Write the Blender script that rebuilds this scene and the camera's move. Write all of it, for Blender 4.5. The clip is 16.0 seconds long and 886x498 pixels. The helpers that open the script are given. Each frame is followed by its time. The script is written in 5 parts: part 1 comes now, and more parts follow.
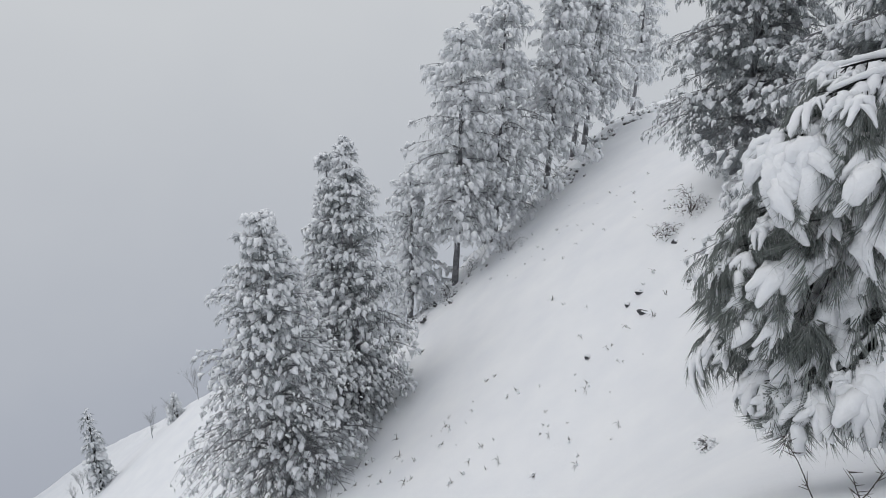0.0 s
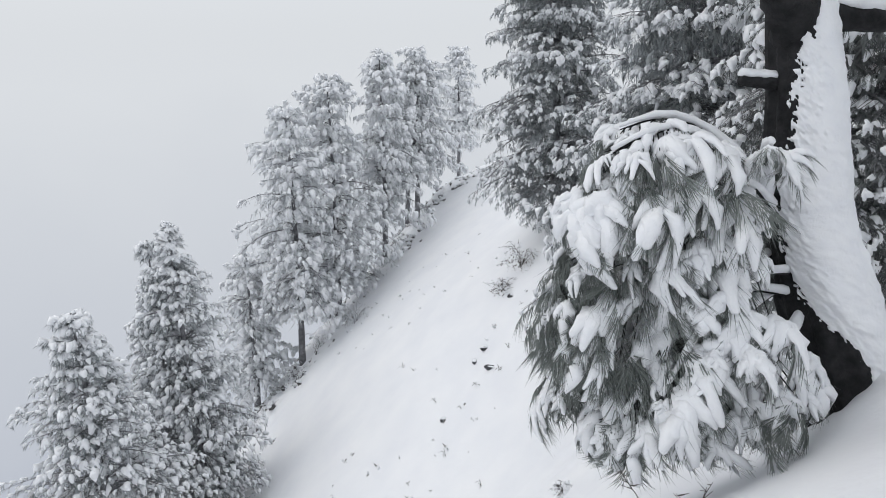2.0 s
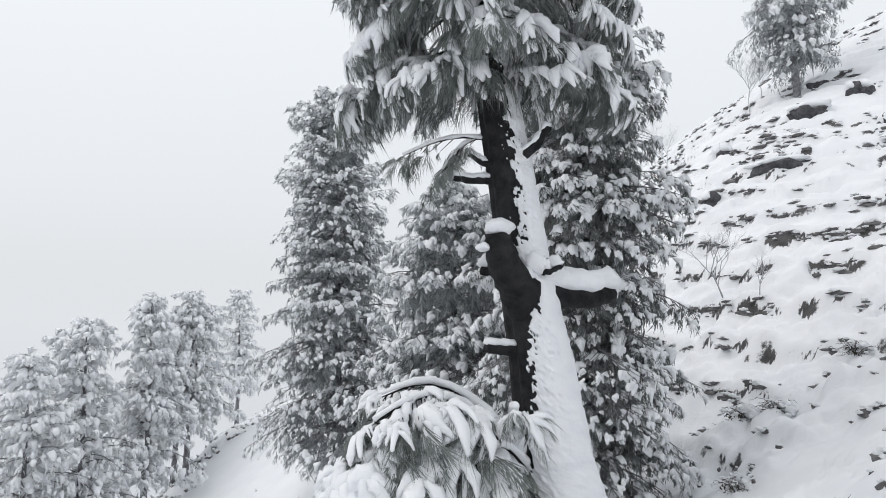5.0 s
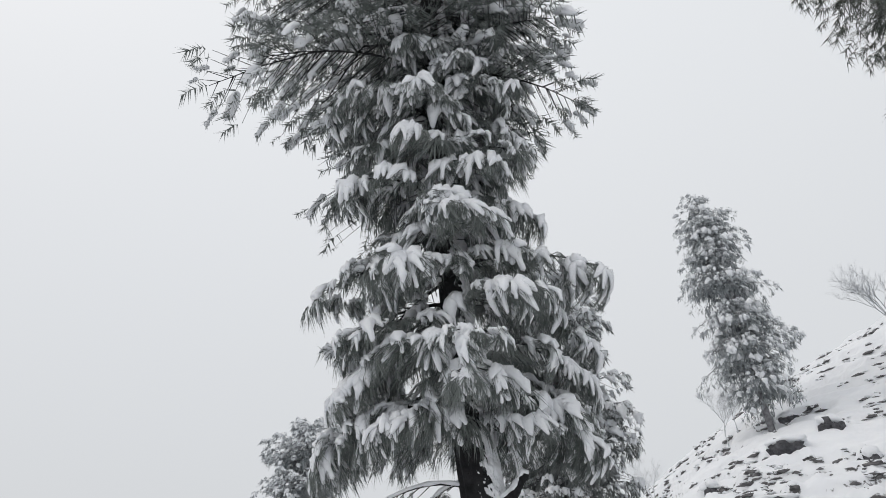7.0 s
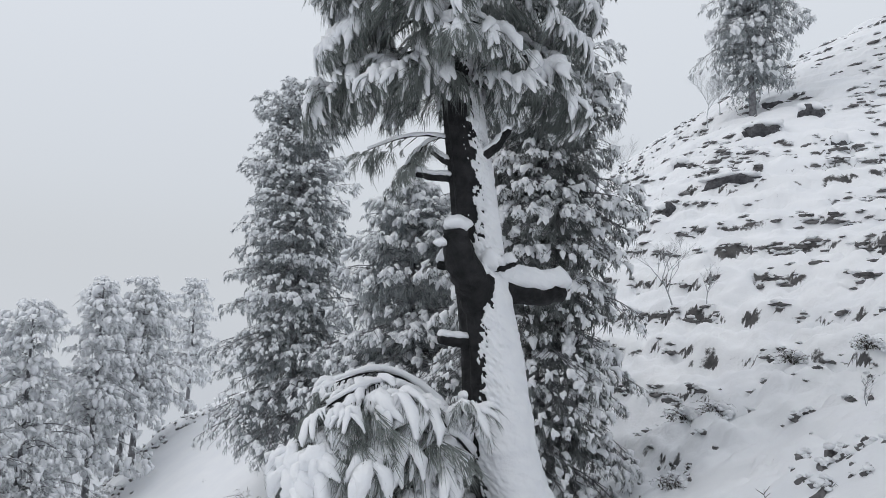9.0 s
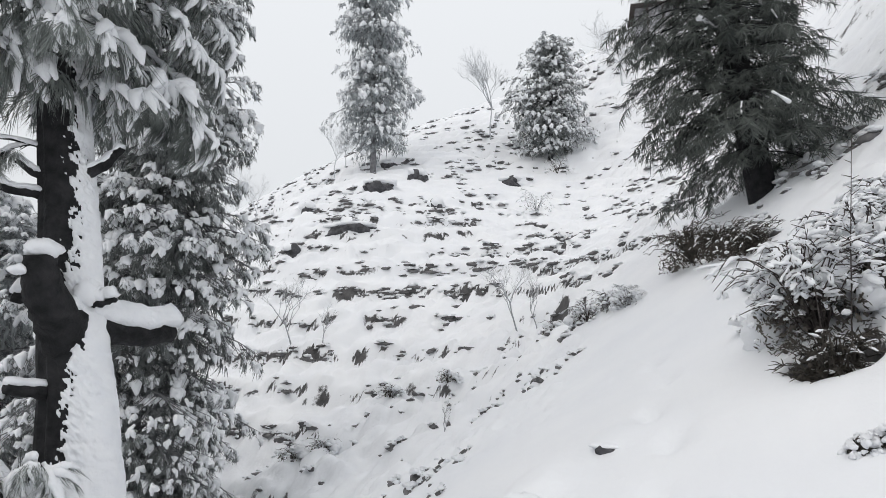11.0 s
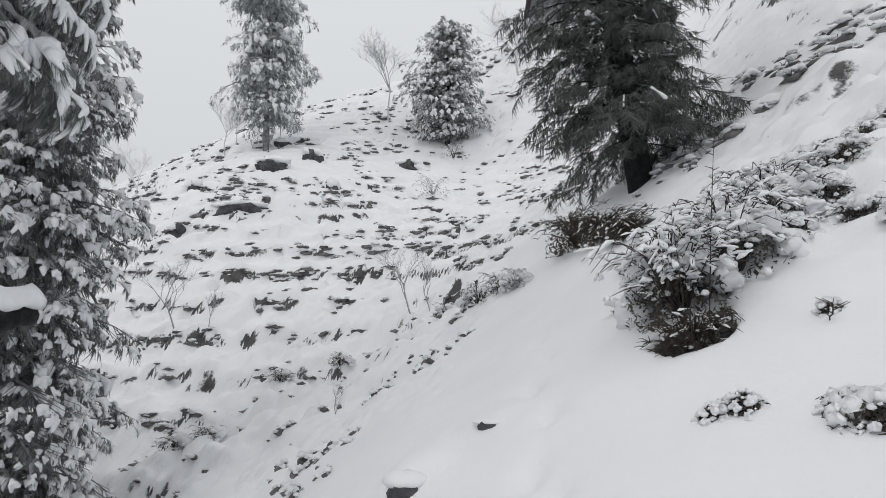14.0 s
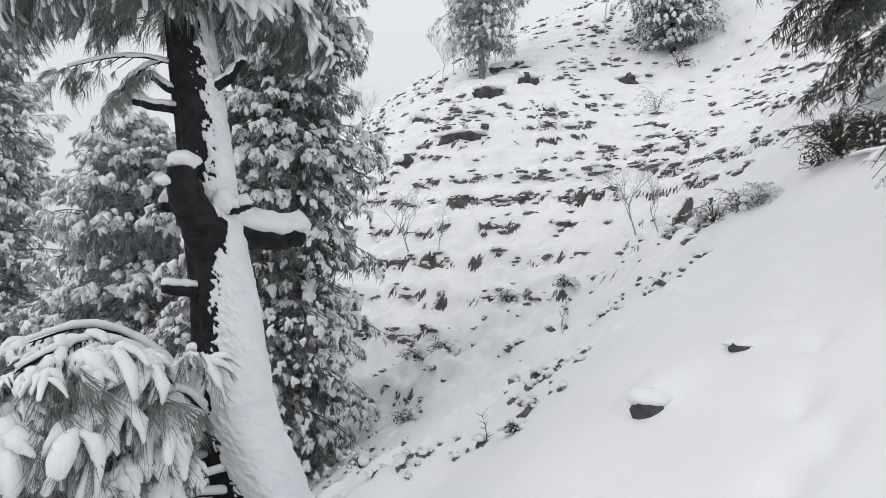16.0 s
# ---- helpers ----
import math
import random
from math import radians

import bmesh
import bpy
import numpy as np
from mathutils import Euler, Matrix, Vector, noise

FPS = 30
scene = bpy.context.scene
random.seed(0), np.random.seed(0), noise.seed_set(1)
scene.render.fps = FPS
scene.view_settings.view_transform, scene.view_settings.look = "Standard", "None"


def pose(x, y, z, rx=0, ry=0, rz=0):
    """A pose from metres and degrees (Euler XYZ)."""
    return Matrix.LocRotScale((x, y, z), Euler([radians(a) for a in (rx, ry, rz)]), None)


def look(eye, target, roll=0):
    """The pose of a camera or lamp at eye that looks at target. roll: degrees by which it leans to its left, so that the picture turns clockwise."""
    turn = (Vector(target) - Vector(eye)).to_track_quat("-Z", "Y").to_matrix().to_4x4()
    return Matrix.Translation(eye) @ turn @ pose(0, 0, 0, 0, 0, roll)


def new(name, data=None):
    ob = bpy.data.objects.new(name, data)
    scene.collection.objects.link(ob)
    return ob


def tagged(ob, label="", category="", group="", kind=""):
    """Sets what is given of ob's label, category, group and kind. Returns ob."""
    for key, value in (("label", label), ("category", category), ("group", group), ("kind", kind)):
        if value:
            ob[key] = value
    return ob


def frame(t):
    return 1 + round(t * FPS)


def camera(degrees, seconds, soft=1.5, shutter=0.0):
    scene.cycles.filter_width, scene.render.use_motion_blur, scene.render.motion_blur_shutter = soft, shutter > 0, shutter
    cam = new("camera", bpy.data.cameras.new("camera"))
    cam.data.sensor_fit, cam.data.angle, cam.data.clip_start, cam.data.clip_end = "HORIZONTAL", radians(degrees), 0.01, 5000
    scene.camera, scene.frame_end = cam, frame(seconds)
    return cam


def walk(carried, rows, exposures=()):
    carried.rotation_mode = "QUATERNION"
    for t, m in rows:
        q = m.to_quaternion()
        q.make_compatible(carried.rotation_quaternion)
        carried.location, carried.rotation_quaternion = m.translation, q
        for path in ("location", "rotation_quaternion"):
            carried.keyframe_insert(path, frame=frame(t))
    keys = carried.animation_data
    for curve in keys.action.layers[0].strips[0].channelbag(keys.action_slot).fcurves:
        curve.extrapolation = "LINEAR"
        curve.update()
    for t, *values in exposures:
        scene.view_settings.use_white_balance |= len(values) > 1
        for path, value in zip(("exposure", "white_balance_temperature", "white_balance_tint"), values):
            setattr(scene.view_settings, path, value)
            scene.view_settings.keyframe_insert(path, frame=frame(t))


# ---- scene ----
cam = camera(69.5, 16.0, soft=0.8)
PATH = [
    (0.0, 0.0, 0.0, 0.0, 0.4, -20.85, -1.04), (0.5, 0.029, 0.027, -0.015, -2.54, -20.23, 0.05),
    (1.0, 0.037, 0.02, -0.009, -4.0, -17.11, -0.22), (1.5, 0.065, 0.024, -0.008, -9.25, -16.1, -0.17),
    (2.0, 0.091, 0.027, 0.007, -14.63, -14.52, 0.49), (2.5, 0.145, 0.047, 0.005, -22.47, -11.97, -0.09),
    (3.0, 0.218, 0.074, 0.11, -29.81, -5.78, -2.33), (3.5, 0.249, 0.054, 0.196, -34.04, 4.8, -0.2),
    (3.7, 0.243, 0.031, 0.197, -33.53, 5.33, 0.35), (6.0, 0.218, -0.056, 0.233, -33.37, 10.85, 0.1),
    (6.5, 0.191, -0.103, 0.281, -34.62, 18.29, -0.45), (7.0, 0.139, -0.19, 0.277, -35.2, 35.39, 0.44),
    (7.5, 0.137, -0.179, 0.299, -34.75, 41.2, -0.51), (8.0, 0.11, -0.224, 0.209, -33.14, 28.45, -1.44),
    (8.5, 0.126, -0.215, 0.174, -37.38, 16.47, -3.77), (9.0, 0.155, -0.185, 0.148, -37.02, 6.51, -2.02),
    (9.5, 0.184, -0.166, 0.144, -40.61, 2.32, -0.02), (10.0, 0.228, -0.186, 0.144, -52.53, 3.21, -1.05),
    (10.2, 0.237, -0.175, 0.156, -57.01, 5.11, -1.52), (12.3, 0.247, -0.269, 0.168, -82.99, 11.6, 0.24),
    (12.5, 0.25, -0.283, 0.166, -84.63, 11.09, 0.09), (13.0, 0.259, -0.287, 0.172, -85.77, 10.79, 1.13),
    (13.5, 0.27, -0.262, 0.162, -83.27, 10.54, 0.56), (14.0, 0.261, -0.234, 0.149, -78.98, 9.36, 0.01),
    (14.5, 0.267, -0.194, 0.143, -70.97, 8.16, 0.28), (15.0, 0.277, -0.149, 0.134, -60.99, 7.12, 1.62),
    (15.5, 0.244, -0.14, 0.131, -58.02, 6.64, 1.03), (16.0, 0.27, -0.124, 0.106, -59.7, 2.57, -0.49)]
EXPOSURES = [(0.0, -0.02, 6500, 10), (1.0, 0.06, 6500, 10), (2.0, 0.27, 6500, 10), (2.5, 0.36, 6500, 10), (3.5, 0.40, 6560, 10), (6.0, 0.33, 6600, 10), (6.5, 0.27, 6640, 10), (7.0, 0.07, 6680, 10),
             (7.5, -0.15, 6600, 10), (8.2, -0.38, 6430, 10), (8.6, -0.17, 6450, 10), (9.0, 0.08, 6380, 10), (9.5, 0.28, 6520, 10), (9.8, 0.37, 6560, 10), (10.2, 0.4, 6640, 10), (12.3, 0.05, 6680, 10),
             (13.5, 0.04, 6680, 10), (14.5, 0.07, 6680, 10), (15.0, 0.11, 6680, 10), (15.5, 0.2, 6680, 10), (16.0, 0.24, 6680, 10)]
walk(cam, [(t, pose(x, y, z, 90 + p, r, yw)) for t, x, y, z, yw, p, r in PATH], EXPOSURES)

# ---- sky and sun: bright overcast with low cloud ----
CLOUD = (0.61, 0.635, 0.665)
ZENITH = 1.35
world = bpy.data.worlds.new("overcast_sky")
scene.world = world
world.use_nodes = True
wn = world.node_tree
wn.nodes.clear()
sky = wn.nodes.new("ShaderNodeTexSky")
sky.sky_type = 'NISHITA'
sky.sun_disc = False
sky.sun_elevation = radians(58)
sky.sun_rotation = radians(-60)
sky.dust_density = 6.0
w_sky = wn.nodes.new("ShaderNodeBackground")
w_sky.inputs["Strength"].default_value = 0.012
wn.links.new(sky.outputs[0], w_sky.inputs[0])
w_co = wn.nodes.new("ShaderNodeTexCoord")
w_sep = wn.nodes.new("ShaderNodeSeparateXYZ")
wn.links.new(w_co.outputs["Generated"], w_sep.inputs[0])
w_ramp = wn.nodes.new("ShaderNodeValToRGB")
for e, (p, k) in zip([w_ramp.color_ramp.elements[0], w_ramp.color_ramp.elements[1]], [(0.08, 1.0), (0.95, ZENITH)]):
    e.position, e.color = p, (*[c * k for c in CLOUD], 1)
wn.links.new(w_sep.outputs["Z"], w_ramp.inputs[0])
w_cloud = wn.nodes.new("ShaderNodeBackground")
w_cloud.inputs["Strength"].default_value = 0.92
wn.links.new(w_ramp.outputs[0], w_cloud.inputs[0])
w_add = wn.nodes.new("ShaderNodeAddShader")
w_out = wn.nodes.new("ShaderNodeOutputWorld")
wn.links.new(w_sky.outputs[0], w_add.inputs[0])
wn.links.new(w_cloud.outputs[0], w_add.inputs[1])
wn.links.new(w_add.outputs[0], w_out.inputs[0])
sun_data = bpy.data.lights.new("sun", 'SUN')
sun_data.energy, sun_data.angle, sun_data.color = 0.34, radians(60), (1.0, 0.98, 0.95)
sun = new("sun", sun_data)
sun.matrix_world = look((-26, 15, 48), (0, 0, 0))


# ---- materials ----
def material(name, rough=0.8):
    m = bpy.data.materials.new(name)
    m.use_nodes = True
    nt = m.node_tree
    b = nt.nodes["Principled BSDF"]
    b.inputs["Roughness"].default_value = rough
    b.inputs["Specular IOR Level"].default_value = 0.25
    return m, nt, b


def noise_node(nt, scale, detail=4.0, rough=0.55):
    tc = nt.nodes.new("ShaderNodeTexCoord")
    n = nt.nodes.new("ShaderNodeTexNoise")
    n.inputs["Scale"].default_value = scale
    n.inputs["Detail"].default_value = detail
    n.inputs["Roughness"].default_value = rough
    nt.links.new(tc.outputs["Object"], n.inputs["Vector"])
    return n


def ramp_node(nt, src, stops):
    r = nt.nodes.new("ShaderNodeValToRGB")
    el = r.color_ramp.elements
    while len(el) < len(stops):
        el.new(0.5)
    for e, (p, c) in zip(el, stops):
        e.position, e.color = p, (*c, 1)
    nt.links.new(src, r.inputs[0])
    return r


def bump_node(nt, b, height, strength, dist):
    bm_ = nt.nodes.new("ShaderNodeBump")
    bm_.inputs["Strength"].default_value = strength
    bm_.inputs["Distance"].default_value = dist
    nt.links.new(height, bm_.inputs["Height"])
    nt.links.new(bm_.outputs[0], b.inputs["Normal"])
    return bm_


def mottled(name, stops, scale, rough=0.85, bump=0.4, bump_scale=None, dist=0.02):
    m, nt, b = material(name, rough)
    n = noise_node(nt, scale)
    r = ramp_node(nt, n.outputs["Fac"], stops)
    nt.links.new(r.outputs[0], b.inputs["Base Color"])
    if bump:
        n2 = noise_node(nt, bump_scale or scale * 4, 5)
        bump_node(nt, b, n2.outputs["Fac"], bump, dist)
    return m


snow_mat = mottled("fresh_snow", [(0.3, (0.80, 0.815, 0.845)), (0.7, (0.86, 0.87, 0.885))], 3.0, 0.75, 0.35, 40, 0.01)
bough_snow_mat = mottled("bough_snow", [(0.3, (0.80, 0.815, 0.845)), (0.7, (0.86, 0.87, 0.885))], 8.0, 0.75, 0.5, 45, 0.012)
bark_mat = mottled("wet_bark", [(0.35, (0.012, 0.0125, 0.0135)), (0.65, (0.032, 0.032, 0.034))], 9.0, 0.9, 0.9, 30, 0.03)
# Bark colour lifted towards grey in place of haze.
haze_bark_mat = mottled("hazed_bark", [(0.35, (0.13, 0.13, 0.14)), (0.65, (0.28, 0.28, 0.29))], 6.0, 0.9, 0.5, 30, 0.03)
twig_mat = mottled("twig_bark", [(0.35, (0.05, 0.042, 0.04)), (0.65, (0.11, 0.095, 0.09))], 20.0, 0.9, 0)
needle_mat = mottled("pine_needles", [(0.3, (0.115, 0.13, 0.123)), (0.7, (0.25, 0.27, 0.26))], 5.0, 0.7, 0)
dark_needle_mat = mottled("dark_needles", [(0.3, (0.066, 0.076, 0.071)), (0.7, (0.145, 0.158, 0.146))], 4.0, 0.7, 0)
fir_needle_mat = mottled("fir_needles", [(0.3, (0.125, 0.136, 0.135)), (0.7, (0.26, 0.275, 0.272))], 4.0, 0.75, 0)
# Needle colours paled in two steps to stand for haze over distant trees.
haze_needle_mat = mottled("hazed_needles", [(0.3, (0.24, 0.262, 0.27)), (0.7, (0.42, 0.445, 0.455))], 3.0, 0.8, 0)
deep_haze_needle_mat = mottled("deep_haze_needles", [(0.3, (0.60, 0.62, 0.635)), (0.7, (0.75, 0.765, 0.78))], 3.0, 0.8, 0)
rock_mat = mottled("dark_rock", [(0.3, (0.045, 0.045, 0.05)), (0.7, (0.13, 0.13, 0.138))], 6.0, 0.9, 0.8, 14, 0.05)
grass_mat = mottled("dead_grass", [(0.3, (0.045, 0.042, 0.038)), (0.7, (0.12, 0.105, 0.09))], 4.0, 0.9, 0)
# Dead turf, paler than grass_mat because haze over the banks is mixed in.
turf_mat = mottled("hazed_turf", [(0.3, (0.085, 0.084, 0.087)), (0.7, (0.23, 0.225, 0.225))], 5.0, 0.9, 0.5, 30, 0.03)
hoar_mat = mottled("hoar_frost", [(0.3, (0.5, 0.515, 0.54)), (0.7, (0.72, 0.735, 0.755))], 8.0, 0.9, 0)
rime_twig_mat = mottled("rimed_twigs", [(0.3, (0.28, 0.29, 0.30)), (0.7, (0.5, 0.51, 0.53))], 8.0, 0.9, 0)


def ground_material():
    """Snow, with bare earth and rock where the bank is too steep to hold it."""
    m, nt, b = material("snow_cover", 0.75)
    n = noise_node(nt, 0.8, 5)
    snow_r = ramp_node(nt, n.outputs["Fac"], [(0.3, (0.80, 0.815, 0.845)), (0.7, (0.86, 0.87, 0.885))])
    n2 = noise_node(nt, 3.5, 6, 0.7)
    earth = ramp_node(nt, n2.outputs["Fac"], [(0.3, (0.045, 0.044, 0.046)), (0.7, (0.135, 0.13, 0.13))])
    geo = nt.nodes.new("ShaderNodeNewGeometry")
    sep = nt.nodes.new("ShaderNodeSeparateXYZ")
    nt.links.new(geo.outputs["Normal"], sep.inputs[0])
    n3 = noise_node(nt, 2.2, 6, 0.7)
    add = nt.nodes.new("ShaderNodeMath")
    add.operation = 'MULTIPLY_ADD'
    add.inputs[1].default_value = 0.55
    nt.links.new(n3.outputs["Fac"], add.inputs[0])
    nt.links.new(sep.outputs["Z"], add.inputs[2])
    mask = ramp_node(nt, add.outputs[0], [(0.72, (0, 0, 0)), (0.78, (1, 1, 1))])
    mix = nt.nodes.new("ShaderNodeMix")
    mix.data_type = 'RGBA'
    nt.links.new(mask.outputs[0], mix.inputs[0])
    nt.links.new(earth.outputs[0], mix.inputs[6])
    nt.links.new(snow_r.outputs[0], mix.inputs[7])
    nt.links.new(mix.outputs[2], b.inputs["Base Color"])
    n4 = noise_node(nt, 14, 6, 0.6)
    bump_node(nt, b, n4.outputs["Fac"], 0.35, 0.03)
    return m


ground_mat = ground_material()


def fog_material():
    """Low cloud in the valley: pale, greyer downwards, thinning out to nothing at its top."""
    m = bpy.data.materials.new("low_cloud")
    m.use_nodes = True
    nt = m.node_tree
    nt.nodes.clear()
    em = nt.nodes.new("ShaderNodeEmission")
    out = nt.nodes.new("ShaderNodeOutputMaterial")
    tc = nt.nodes.new("ShaderNodeTexCoord")
    sep = nt.nodes.new("ShaderNodeSeparateXYZ")
    nt.links.new(tc.outputs["Object"], sep.inputs[0])
    mp = nt.nodes.new("ShaderNodeMapRange")
    mp.inputs[1].default_value, mp.inputs[2].default_value = -75.0, 15.0
    nt.links.new(sep.outputs["Z"], mp.inputs[0])
    n = noise_node(nt, 0.035, 4)
    ad = nt.nodes.new("ShaderNodeMath")
    ad.operation = 'MULTIPLY_ADD'
    ad.inputs[1].default_value = 0.22
    nt.links.new(n.outputs["Fac"], ad.inputs[0])
    nt.links.new(mp.outputs[0], ad.inputs[2])
    r = ramp_node(nt, ad.outputs[0], [(0.10, (0.34, 0.365, 0.43)), (0.45, (0.41, 0.44, 0.50)), (0.95, tuple(c * 0.95 for c in CLOUD))])
    nt.links.new(r.outputs[0], em.inputs[0])
    fade = nt.nodes.new("ShaderNodeMapRange")
    fade.interpolation_type = 'SMOOTHSTEP'
    fade.inputs[1].default_value, fade.inputs[2].default_value = -2.0, 16.0
    nt.links.new(sep.outputs["Z"], fade.inputs[0])
    tr = nt.nodes.new("ShaderNodeBsdfTransparent")
    mx = nt.nodes.new("ShaderNodeMixShader")
    nt.links.new(fade.outputs[0], mx.inputs[0])
    nt.links.new(em.outputs[0], mx.inputs[1])
    nt.links.new(tr.outputs[0], mx.inputs[2])
    nt.links.new(mx.outputs[0], out.inputs[0])
    return m


# ---- mesh helpers ----
def mesh_of(name, v, t, mats, smooth=True, index=None):
    me = bpy.data.meshes.new(name)
    v = np.ascontiguousarray(v, dtype=np.float32)
    t = np.ascontiguousarray(t, dtype=np.int32)
    me.vertices.add(len(v))
    me.vertices.foreach_set("co", v.ravel())
    me.loops.add(len(t) * 3)
    me.loops.foreach_set("vertex_index", t.ravel())
    me.polygons.add(len(t))
    me.polygons.foreach_set("loop_start", np.arange(0, len(t) * 3, 3, dtype=np.int32))
    me.polygons.foreach_set("use_smooth", np.full(len(t), smooth))
    for m in (mats if isinstance(mats, (list, tuple)) else [mats]):
        me.materials.append(m)
    if index is not None:
        me.polygons.foreach_set("material_index", np.ascontiguousarray(index, dtype=np.int32))
    me.update(calc_edges=True)
    return me


def part(name, v, t, mats, parent=None, label="", smooth=True, index=None):
    ob = new(name, mesh_of(name, v, t, mats, smooth, index))
    if parent is not None:
        ob.parent = parent
        if label:
            tagged(ob, label)
    return ob


class Batch:
    """Gathers pieces of geometry into one mesh."""

    def __init__(self):
        self.v, self.t, self.n = [], [], 0

    def add(self, v, t):
        v = np.asarray(v, float).reshape(-1, 3)
        self.v.append(v)
        self.t.append(np.asarray(t, int).reshape(-1, 3) + self.n)
        self.n += len(v)

    def spread(self, v, t, mats):
        """Adds the piece once for each 3 x 4 matrix."""
        if len(mats) == 0:
            return
        mats = np.asarray(mats)
        w = np.einsum('kij,nj->kni', mats[:, :, :3], v) + mats[:, None, :, 3]
        tt = (t[None] + (np.arange(len(mats)) * len(v))[:, None, None]).reshape(-1, 3)
        self.v.append(w.reshape(-1, 3))
        self.t.append(tt + self.n)
        self.n += len(mats) * len(v)

    def arrays(self):
        return np.concatenate(self.v), np.concatenate(self.t)


def hash01(ix, iy, seed):
    h = (ix.astype(np.int64) * 374761393 + iy.astype(np.int64) * 668265263 + seed * 974711) & 0xFFFFFFFF
    h = ((h ^ (h >> 13)) * 1274126177) & 0xFFFFFFFF
    return ((h ^ (h >> 16)) & 0xFFFF) / 65535.0


def vnoise(x, y, seed=0):
    """Smooth noise in 0..1, one unit a cell."""
    x, y = np.asarray(x, float), np.asarray(y, float)
    ix, iy = np.floor(x), np.floor(y)
    fx, fy = x - ix, y - iy
    fx, fy = fx * fx * (3 - 2 * fx), fy * fy * (3 - 2 * fy)
    a, b = hash01(ix, iy, seed), hash01(ix + 1, iy, seed)
    c, d = hash01(ix, iy + 1, seed), hash01(ix + 1, iy + 1, seed)
    return (a * (1 - fx) + b * fx) * (1 - fy) + (c * (1 - fx) + d * fx) * fy


def fbm(x, y, seed=0, octaves=4):
    s, a, w = 0.0, 0.5, 0.0
    for k in range(octaves):
        s = s + a * vnoise(x * 2 ** k, y * 2 ** k, seed + k)
        w += a
        a *= 0.5
    return s / w


def smooth01(e0, e1, x):
    t = np.clip((x - e0) / (e1 - e0), 0, 1)
    return t * t * (3 - 2 * t)


def softplus(x, k=1.0):
    return np.logaddexp(0, x / k) * k


# ---- the hillside ----
HILLS = [(0, 0, 3, 0.38), (4, 0, 3, -0.76), (3, 4, 3, 2.70), (0, 5, 4, -3.16), (7, 4, 4, -0.44), (9, -3, 4, 0.13),
         (-4, 2, 5, 1.54), (2, 9, 5, -2.85), (8, 10, 6, -0.53), (12, 3, 5, -2.65), (14, -6, 7, 1.15), (18, 10, 7, 1.96),
         (15, 18, 8, -1.21), (24, 4, 8, -6.39), (26, 13, 8, 3.96), (-4, 17, 7, -2.96), (2, 24, 8, 1.49), (9, 30, 9, -0.12),
         (32, 0, 10, -1.64), (36, 10, 12, 0.47), (-16, 24, 12, -6.86), (3, -6, 5, -2.31), (4, -1.5, 2.5, 0.74), (11, 37, 6, 3.2), (29, 11, 9, 0.8), (3.9, 3.7, 1.1, -0.6), (40.5, -2.5, 4, 6), (-13, 30, 5, 2.2)]


FOOTPRINTS = [(2.2, -0.12), (2.64, -0.02), (2.87, -0.16), (3.15, -0.06), (3.7, -0.12), (4.25, 0.0), (4.9, -0.08), (5.6, 0.02)]


def base_height(x, y):
    """The lie of the land: a steep bank below the path, a terraced hill ahead, a spur that falls away to the valley."""
    z = 0.121 + 0.466 * x - 0.369 * y
    for cx, cy, s, a in HILLS:
        z = z + a * np.exp(-((x - cx) ** 2 + (y - cy) ** 2) / (2 * s * s))
    ridge = 23.0 + np.where(x < -1.5, 0.70 * (-1.5 - x), 1.05 * (x + 1.5))
    west = smooth01(26, 14, x)
    z = z - 0.33 * west * softplus(y - ridge - 2.2, 0.2)
    z = z - 0.38 * softplus(-x - 15, 2.0)
    r = np.hypot(x, y)
    z = z - 0.55 * smooth01(8, 16, x) * softplus(r - 47, 2.0)
    bearing = np.degrees(np.arctan2(x, y))
    z = z + 4.1 * smooth01(29, 46, r) * smooth01(40, 50, bearing) * smooth01(91, 83, bearing)
    z = z + 4.6 * smooth01(12, 26, r) * smooth01(93, 114, bearing)
    return z


def terrace_mask(x, y):
    r = np.hypot(x, y)
    side = y / np.maximum(r, 0.1)
    far = smooth01(12.0, 16.0, r)
    m = smooth01(8.0, 10.5, r) * smooth01(6.5, 9.0, x) * (smooth01(-0.22, -0.10, side) * far + smooth01(0.02, 0.16, side) * (1 - far))
    return m * smooth01(52.0, 40.0, np.degrees(np.arctan2(y, x)))


BUSH_BITES = [(4.02, -0.93, 0.3, 0.22, 0.26)]


def tussocks(x, y, cell, seed, share, soft=0.5):
    """Rounded hummocks, one to a cell at most, where the share is high enough."""
    ix, iy = np.floor(x / cell), np.floor(y / cell)
    out = np.zeros_like(x)
    for dx in (-1, 0, 1):
        for dy in (-1, 0, 1):
            jx, jy = ix + dx, iy + dy
            cx = (jx + 0.15 + 0.7 * hash01(jx, jy, seed)) * cell
            cy = (jy + 0.15 + 0.7 * hash01(jx, jy, seed + 1)) * cell
            size = cell * (0.32 + 0.38 * hash01(jx, jy, seed + 2))
            on = smooth01(0.0, 0.12, share - hash01(jx, jy, seed + 3))
            d2 = ((x - cx) ** 2 + (y - cy) ** 2) / size ** 2
            out = np.maximum(out, on * size / cell * np.clip(1 - d2, 0, 1) ** soft)
    return out


def terrace_wobble(x, y):
    return 0.14 * (fbm(x * 1.1, y * 1.1, 7, 3) - 0.5) + 0.10 * (fbm(x * 3.4, y * 3.4, 8, 2) - 0.5)


